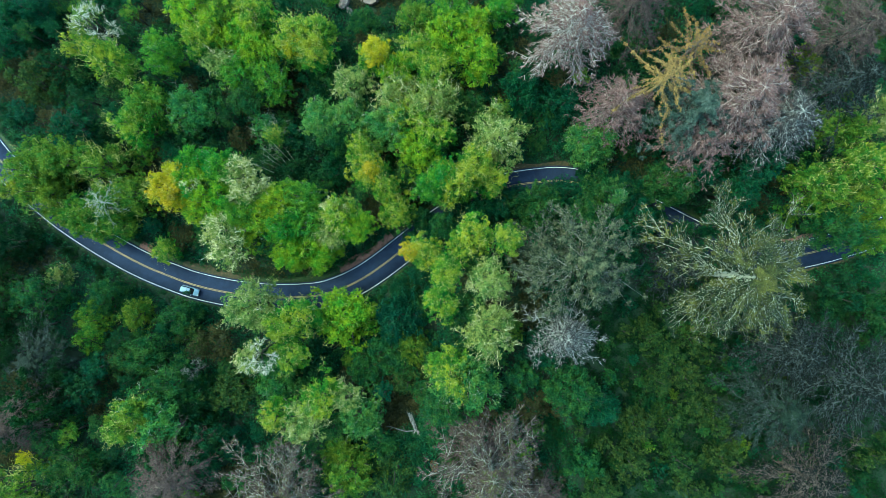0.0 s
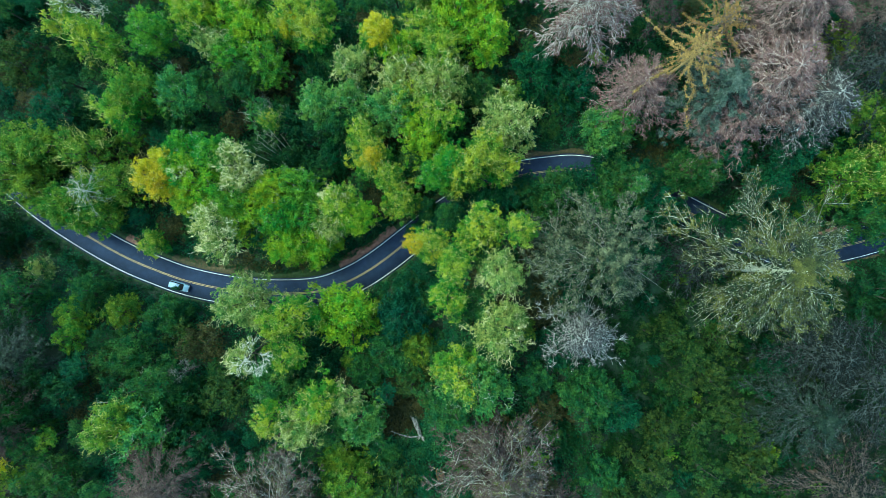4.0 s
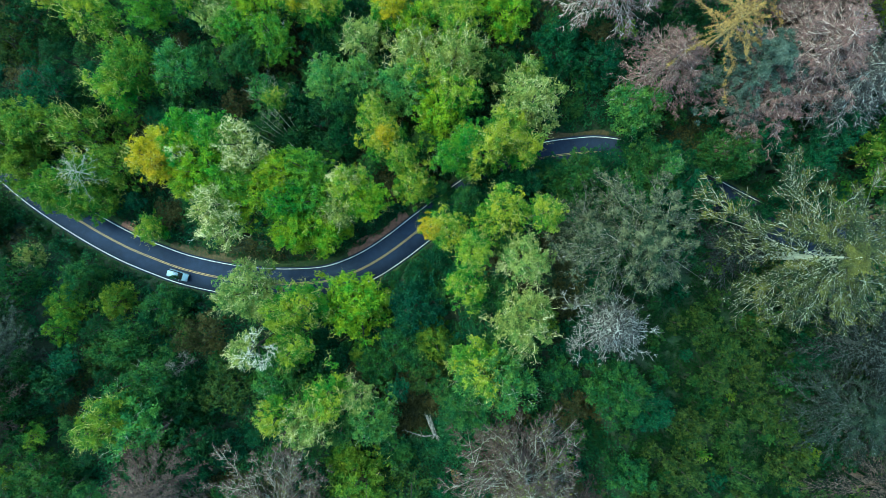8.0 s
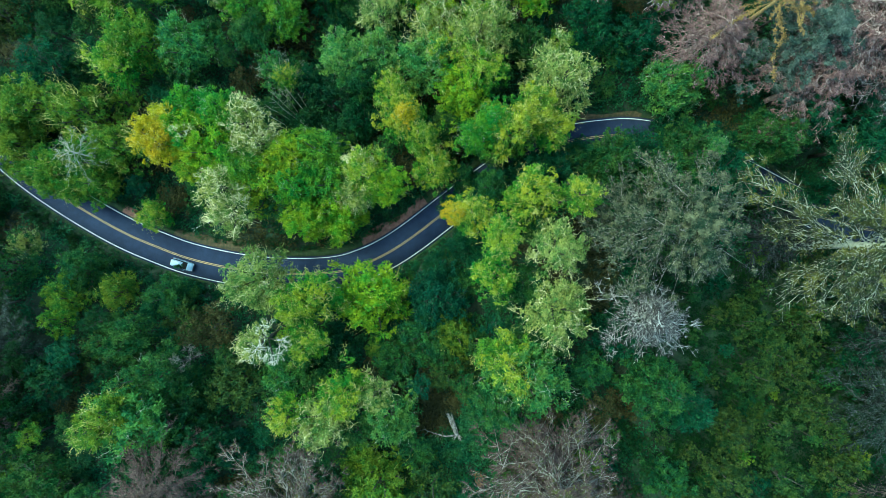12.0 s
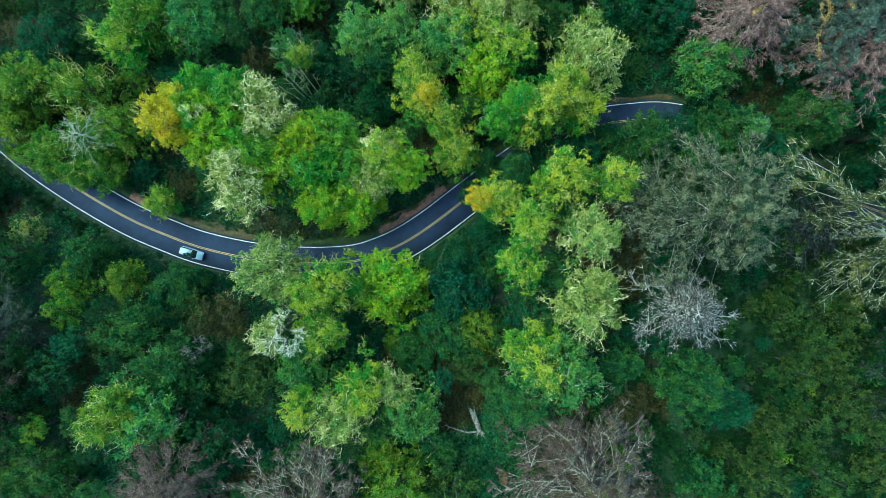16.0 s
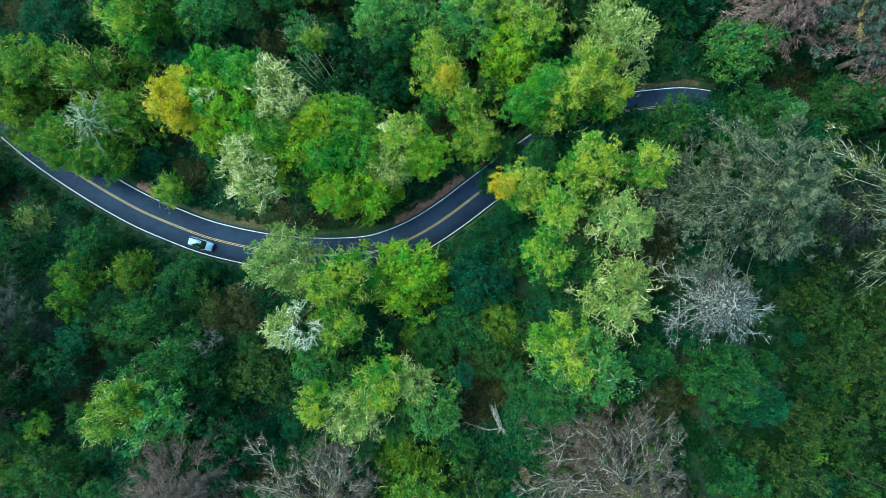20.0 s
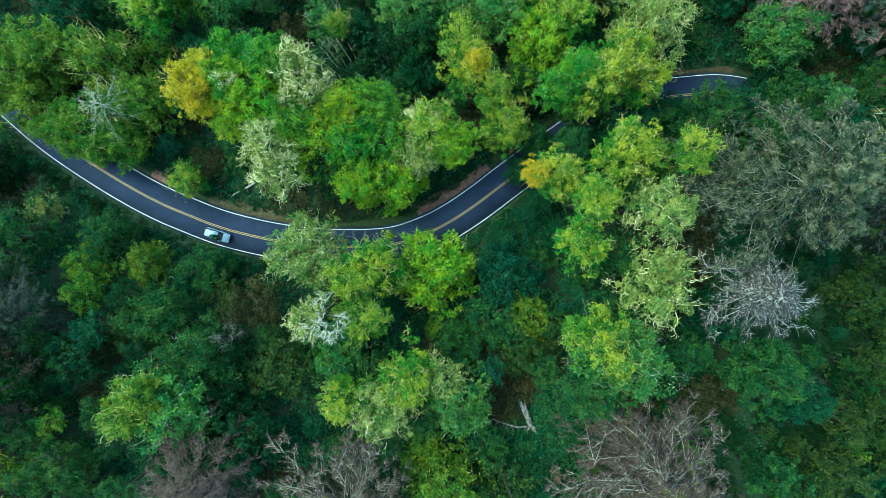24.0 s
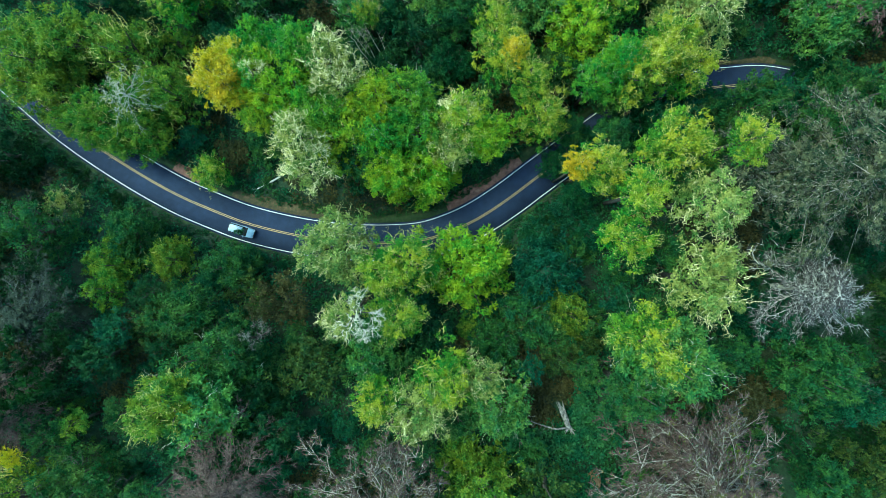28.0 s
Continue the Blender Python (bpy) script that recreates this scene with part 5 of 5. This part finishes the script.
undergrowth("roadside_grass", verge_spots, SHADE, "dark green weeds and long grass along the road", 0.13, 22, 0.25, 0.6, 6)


# ---- car ----
def lathe(radius, width, bevel, sides=24):
    """A wheel-like body of revolution about y."""
    bm = bmesh.new()
    rings = [(radius - bevel, -width / 2), (radius, -width / 2 + bevel), (radius, width / 2 - bevel), (radius - bevel, width / 2)]
    loops = [[bm.verts.new((r * math.cos(2 * math.pi * k / sides), y, r * math.sin(2 * math.pi * k / sides))) for k in range(sides)] for r, y in rings]
    for a, b in zip(loops, loops[1:]):
        for k in range(sides):
            bm.faces.new((a[k], a[(k + 1) % sides], b[(k + 1) % sides], b[k]))
    bm.faces.new(loops[0][::-1]), bm.faces.new(loops[-1])
    bmesh.ops.recalc_face_normals(bm, faces=bm.faces)
    return bm


def loft(sections, bevel=0.0):
    """A solid through cross sections: rows of (x, half width below, half width above, low, high)."""
    bm = bmesh.new()
    loops = []
    for x, w0, w1, z0, z1 in sections:
        mid = z0 + (z1 - z0) * 0.55
        loops.append([bm.verts.new(p) for p in ((x, -w0, z0), (x, w0, z0), (x, w0 * 1.02, mid), (x, w1, z1), (x, -w1, z1), (x, -w0 * 1.02, mid))])
    for a, b in zip(loops, loops[1:]):
        for k in range(6):
            bm.faces.new((a[k], a[(k + 1) % 6], b[(k + 1) % 6], b[k]))
    bm.faces.new(loops[0]), bm.faces.new(loops[-1][::-1])
    bmesh.ops.recalc_face_normals(bm, faces=bm.faces)
    if bevel:
        bmesh.ops.bevel(bm, geom=bm.edges[:], offset=bevel, segments=2, profile=0.6, affect="EDGES")
    return bm


def block(x0, x1, y0, y1, z0, z1, bevel=0.02):
    bm = bmesh.new()
    bmesh.ops.create_cube(bm, size=1, matrix=Matrix.Translation(((x0 + x1) / 2, (y0 + y1) / 2, (z0 + z1) / 2)) @ Matrix.Diagonal((x1 - x0, y1 - y0, z1 - z0, 1)))
    bmesh.ops.bevel(bm, geom=bm.edges[:], offset=bevel, segments=2, affect="EDGES")
    return bm


def plate(corners, thick):
    """A thin panel with thickness from four corners."""
    bm = bmesh.new()
    p = [Vector(c) for c in corners]
    n = (p[1] - p[0]).cross(p[3] - p[0]).normalized() * thick
    low, high = [bm.verts.new(q) for q in p], [bm.verts.new(q + n) for q in p]
    bm.faces.new(low[::-1]), bm.faces.new(high)
    for k in range(4):
        bm.faces.new((low[k], low[(k + 1) % 4], high[(k + 1) % 4], high[k]))
    return bm


def plain(name, colour, rough, metal=0.0, coat=0.0):
    m, t, b = material(name, rough, metal)
    geo = t.nodes.new("ShaderNodeNewGeometry")
    n = add(t, "ShaderNodeTexNoise", Scale=3.0, Detail=4.0)
    t.links.new(geo.outputs["Position"], n.inputs["Vector"])
    t.links.new(ramp(t, n.outputs[0], (0.3, tuple(c * 0.88 for c in colour)), (0.7, colour)), b.inputs["Base Color"])
    b.inputs["Coat Weight"].default_value = coat
    return m


PAINT = plain("car_paint_pale_blue", (0.17, 0.31, 0.44), 0.4, 0.0, 0.25)
GLASS = plain("tinted_car_glass", (0.012, 0.016, 0.02), 0.06)
RUBBER, STEEL, TRIM = plain("tyre_rubber", (0.02, 0.02, 0.02), 0.85), plain("wheel_alloy", (0.5, 0.5, 0.52), 0.35, 0.9), plain("black_car_trim", (0.025, 0.025, 0.028), 0.5)
LAMP, TAIL = plain("headlight_glass", (0.75, 0.78, 0.8), 0.12), plain("tail_light_red", (0.35, 0.02, 0.02), 0.25)


def car(place):
    ob = new("car")
    ob.matrix_basis = place
    tagged(ob, "pale blue estate car with dark windows on the road", "car")
    body = part("body", loft([(-2.33, 0.78, 0.74, 0.42, 0.92), (-2.2, 0.88, 0.84, 0.32, 1.0), (-1.2, 0.91, 0.87, 0.28, 1.02), (0.6, 0.91, 0.87, 0.28, 1.0), (1.25, 0.90, 0.84, 0.28, 0.97), (2.05, 0.86, 0.76, 0.32, 0.86), (2.33, 0.74, 0.66, 0.42, 0.74)], 0.03), PAINT, ob, smooth=True)
    part("hood_seam", block(1.02, 1.06, -0.78, 0.78, 0.965, 0.985, 0.004), TRIM, body, "dark seam behind the hood")
    part("roof", loft([(-2.1, 0.62, 0.56, 1.50, 1.58), (-1.6, 0.68, 0.60, 1.55, 1.66), (-0.4, 0.70, 0.62, 1.57, 1.69), (0.35, 0.66, 0.58, 1.52, 1.63)], 0.02), PAINT, ob, smooth=True)
    cabin = part("cabin", loft([(-2.22, 0.78, 0.58, 0.95, 1.52), (-1.6, 0.82, 0.66, 0.98, 1.58), (0.2, 0.82, 0.66, 0.98, 1.58), (0.42, 0.80, 0.62, 0.98, 1.5), (1.12, 0.76, 0.72, 0.94, 1.0)], 0.02), GLASS, ob, "dark tinted glasshouse")
    for y in (-1, 1):
        part("pillar", plate([(0.40, y * 0.79, 1.0), (0.52, y * 0.79, 1.0), (0.30, y * 0.665, 1.58), (0.18, y * 0.665, 1.58)], 0.03 * y), PAINT, ob, "pale blue pillar")
        part("pillar", plate([(-0.72, y * 0.83, 1.0), (-0.60, y * 0.83, 1.0), (-0.62, y * 0.68, 1.6), (-0.74, y * 0.68, 1.6)], 0.02 * y), TRIM, ob)
        part("pillar", plate([(-2.24, y * 0.78, 1.0), (-1.95, y * 0.82, 1.0), (-1.85, y * 0.665, 1.57), (-2.12, y * 0.59, 1.52)], 0.03 * y), PAINT, ob, "pale blue pillar")
        part("roof_rail", block(-1.8, 0.1, y * 0.55 - 0.02, y * 0.55 + 0.02, 1.68, 1.72, 0.01), TRIM, ob)
        part("side_mirror", block(0.55, 0.72, min(y * 0.93, y * 1.08), max(y * 0.93, y * 1.08), 0.98, 1.12, 0.03), PAINT, ob)
        part("headlight", block(2.08, 2.31, y * 0.60 - 0.14, y * 0.60 + 0.14, 0.66, 0.79, 0.03), LAMP, ob, "clear headlight")
        part("tail_light", block(-2.35, -2.22, y * 0.70 - 0.1, y * 0.70 + 0.1, 0.75, 1.0, 0.02), TAIL, ob, "red tail light")
        part("door_handle", block(-0.45, -0.25, y * 0.925 - 0.02, y * 0.925 + 0.02, 0.82, 0.86, 0.008), TRIM, ob)
        for x in (-1.38, 1.42):
            wheel = part("wheel", lathe(0.34, 0.23, 0.03), RUBBER, ob, "black rubber tyre on an alloy rim", smooth=True)
            wheel.location = (x, y * 0.80, 0.34)
            part("rim", lathe(0.21, 0.24, 0.02), STEEL, wheel, "silver alloy rim", smooth=True)
    part("front_bumper", block(2.2, 2.40, -0.72, 0.72, 0.36, 0.56, 0.05), TRIM, ob)
    part("rear_bumper", block(-2.42, -2.24, -0.76, 0.76, 0.38, 0.60, 0.05), TRIM, ob)
    part("grille", block(2.26, 2.36, -0.42, 0.42, 0.58, 0.72, 0.02), TRIM, ob)
    part("windscreen", plate([(1.12, -0.70, 0.985), (1.12, 0.70, 0.985), (0.42, 0.60, 1.53), (0.42, -0.60, 1.53)], 0.015), GLASS, ob)
    return ob


k = int(np.hypot(LINE[:, 0] + 60.7, LINE[:, 1] + 8.6).argmin())
spot = LINE[k, :2] + SIDE[k] * -1.45
car(Matrix.Translation((spot[0], spot[1], LINE[k, 2] + 0.005)) @ Matrix.Rotation(math.atan2(along[k, 1], along[k, 0]), 4, "Z") @ Matrix.Scale(0.95, 4))


# ---- fallen wood and stones ----
def on_ground(x, y, lift=0.0):
    return (x, y, float(ground_height(x, y)[0]) + lift)


WEATHERED = barky("weathered_wood", (0.04, 0.04, 0.036), (0.34, 0.34, 0.31), 2.4)


def snag():
    ob = new("snag")
    tagged(ob, "bleached broken tree trunk lying among bushes", "dead wood")
    a, b = Vector(on_ground(-7.4, -35.8, 2.0)), Vector(on_ground(-5.9, -39.7, 1.5))
    rng = random.Random(4)
    path = [a.lerp(b, u) + Vector((rng.uniform(-0.1, 0.1), rng.uniform(-0.1, 0.1), rng.uniform(0, 0.1))) for u in (0, 0.15, 0.35, 0.6, 0.8, 1.0)]
    part("trunk", tube(path, [0.08, 0.20, 0.28, 0.30, 0.34, 0.40], 9), WEATHERED, ob, smooth=True)
    for k in range(9):
        # long splinters where the trunk has split
        q = 6.283 * k / 9
        side = Vector((0.40 * math.cos(q), 0.12 * math.sin(q), 0.30 * abs(math.sin(q)) + 0.1))
        lo, hi = rng.uniform(0.25, 0.8), rng.uniform(-0.12, 0.2)
        line = [a.lerp(b, u) + side * w for u, w in ((lo + 0.2, 0.8), (lo, 1.0), ((lo + hi) / 2, 1.0), (hi, 1.3))]
        part("splinter", tube(line, [0.05, 0.10, 0.08, 0.015], 5), WEATHERED, ob)
    foot = path[-1]
    for k in range(7):
        q = rng.uniform(0, 6.28)
        tip = foot + Vector((0.9 * math.cos(q), -0.5 + 0.6 * math.sin(q), rng.uniform(0, 0.7)))
        part("root", tube([foot, foot.lerp(tip, 0.6), tip], [0.16, 0.08, 0.02], 5), WEATHERED, ob)
    end = Vector(on_ground(-11.8, -38.9, 1.9))
    bough = [foot, foot.lerp(end, 0.35) + Vector((0, -0.4, 0.5)), foot.lerp(end, 0.7) + Vector((0, -0.2, 0.5)), end]
    part("bough", tube(bough, [0.17, 0.13, 0.09, 0.03], 6), WEATHERED, ob, smooth=True)
    for k in range(14):
        p = bough[1].lerp(bough[3], k / 13)
        tip = p + Vector((rng.uniform(-1.0, 0.2), rng.uniform(-1.2, 1.2), rng.uniform(0.1, 0.8)))
        part("twig", tube([p, p.lerp(tip, 0.5) + Vector((0, 0, 0.12)), tip], [0.045, 0.03, 0.008], 4), WEATHERED, ob)


snag()
log = new("fallen_branch")
tagged(log, "grey fallen branch beside the road shoulder", "dead wood")
p = [Vector(on_ground(-59.0, -2.6, 0.4)), Vector(on_ground(-57.6, -1.9, 0.6)), Vector(on_ground(-56.2, -1.3, 0.7)), Vector(on_ground(-54.6, -0.4, 0.9))]
part("branch", tube(p, [0.10, 0.14, 0.17, 0.12], 7), ASH, log, smooth=True)
for u, dx, dy in ((0, -0.9, -0.1), (0, -0.4, -0.8), (1, -0.5, 0.9), (2, 0.4, -0.8)):
    part("twig", tube([p[u], p[u] + Vector((dx * 0.5, dy * 0.5, 0.25)), p[u] + Vector((dx, dy, 0.3))], [0.06, 0.04, 0.01], 5), ASH, log)


def stone(name, x, y, size, flat, mat, label, seed, lift=0.0):
    bm = bmesh.new()
    bmesh.ops.create_icosphere(bm, subdivisions=4, radius=1.0)
    off = Vector((seed * 3.1, seed * 1.7, 0))
    for v in bm.verts:
        d = 0.28 * noise.noise(v.co * 1.1 + off) + 0.10 * noise.noise(v.co * 3.1 + off) + 0.04 * noise.noise(v.co * 8 + off)
        # cleaved faces
        v.co = v.co * (1 + d)
        v.co.z = min(v.co.z, 0.55 + 0.12 * noise.noise(v.co * 2 + off))
    ob = part(name, bm, mat, None)
    ob.matrix_basis = Matrix.Translation(on_ground(x, y, lift)) @ Matrix.Rotation(seed, 4, "Z") @ Matrix.Diagonal((size, size * 0.7, size * flat, 1))
    return tagged(ob, label, "rock")


ROCK = earth("pale_pinkish_rock", (0.10, 0.075, 0.065), (0.26, 0.205, 0.18), (0.40, 0.34, 0.30), 1.2)
RED = earth("reddish_boulder", (0.10, 0.06, 0.03), (0.22, 0.13, 0.06), (0.30, 0.19, 0.10), 1.5)
stone("rock", -24.3, 60.5, 1.6, 0.8, ROCK, "pale pinkish-grey rock outcrop between trees", 1, 0.5)
stone("rock", -23.0, 58.6, 1.0, 0.8, ROCK, "pale pinkish-grey rock at the foot of an outcrop", 2, 0.4)
stone("rock", -18.0, 61.8, 2.6, 0.6, ROCK, "broad pale pinkish-grey rock slab in a clearing", 3, 0.6)
stone("rock", -14.8, 62.8, 1.5, 0.6, ROCK, "pale pinkish-grey rock beside the slab", 4, 0.4)
stone("boulder", -1.8, -47.4, 1.3, 0.9, RED, "reddish brown boulder among bushes", 5, 0.7)


def bare_stem(foot, head, thick, seed):
    """A thin leaning trunk with a few bare side twigs."""
    ob = new("bare_tree")
    tagged(ob, "thin leaning bare tree with a pale trunk", "tree", "bare stems")
    rng = random.Random(seed)
    a, b = Vector(on_ground(*foot, -0.2)), Vector(head)
    p = [a.lerp(b, u) + Vector((rng.uniform(-0.2, 0.2), rng.uniform(-0.2, 0.2), 0)) * (0.2 < u < 0.9) for u in (0, 0.3, 0.6, 0.85, 1)]
    part("trunk", tube(p, [thick, thick * 0.85, thick * 0.65, thick * 0.4, 0.02], 6), LICHEN, ob, smooth=True)
    for k in range(5):
        q = p[2].lerp(p[4], k / 5)
        tip = q + Vector((rng.uniform(-1.2, 1.2), rng.uniform(-1.2, 1.2), rng.uniform(0.6, 1.6)))
        part("branch", tube([q, q.lerp(tip, 0.5) + Vector((0, 0, 0.2)), tip], [thick * 0.35, thick * 0.25, 0.01], 5), LICHEN, ob)


rng = random.Random(12)
for k in range(7):
    # a loose fan of stems that lean out of the dark gap
    fx, fy = -35.2 - 0.5 * k + rng.uniform(-0.7, 0.7), 19.6 - 0.25 * k + rng.uniform(-0.9, 0.9)
    way, far = 2.05 + 0.13 * k + rng.uniform(-0.12, 0.12), rng.uniform(4.2, 8.0)
    bare_stem((fx, fy), (fx + far * math.cos(way), fy + far * math.sin(way), rng.uniform(3.5, 7.0)), rng.uniform(0.055, 0.09), k)
tree(17.0, 12.1, 10.5, 3.9, FULL, TEAL, "broadleaf tree with a full deep green crown beside the road")
tree(35.8, 10.6, 20.6, 2.3, SUNNY, COOL, "small broadleaf tree with a cool mid-green top")
for x, y, top, r in ((-79.3, 4.3, 7.6, 4.0), (-84.2, 5.6, 7.4, 4.2), (-88.6, 7.8, 7.4, 4.2)):
    tree(x, y, top, r, FULL, MID, "low olive-green tree leaning over the inner lane")
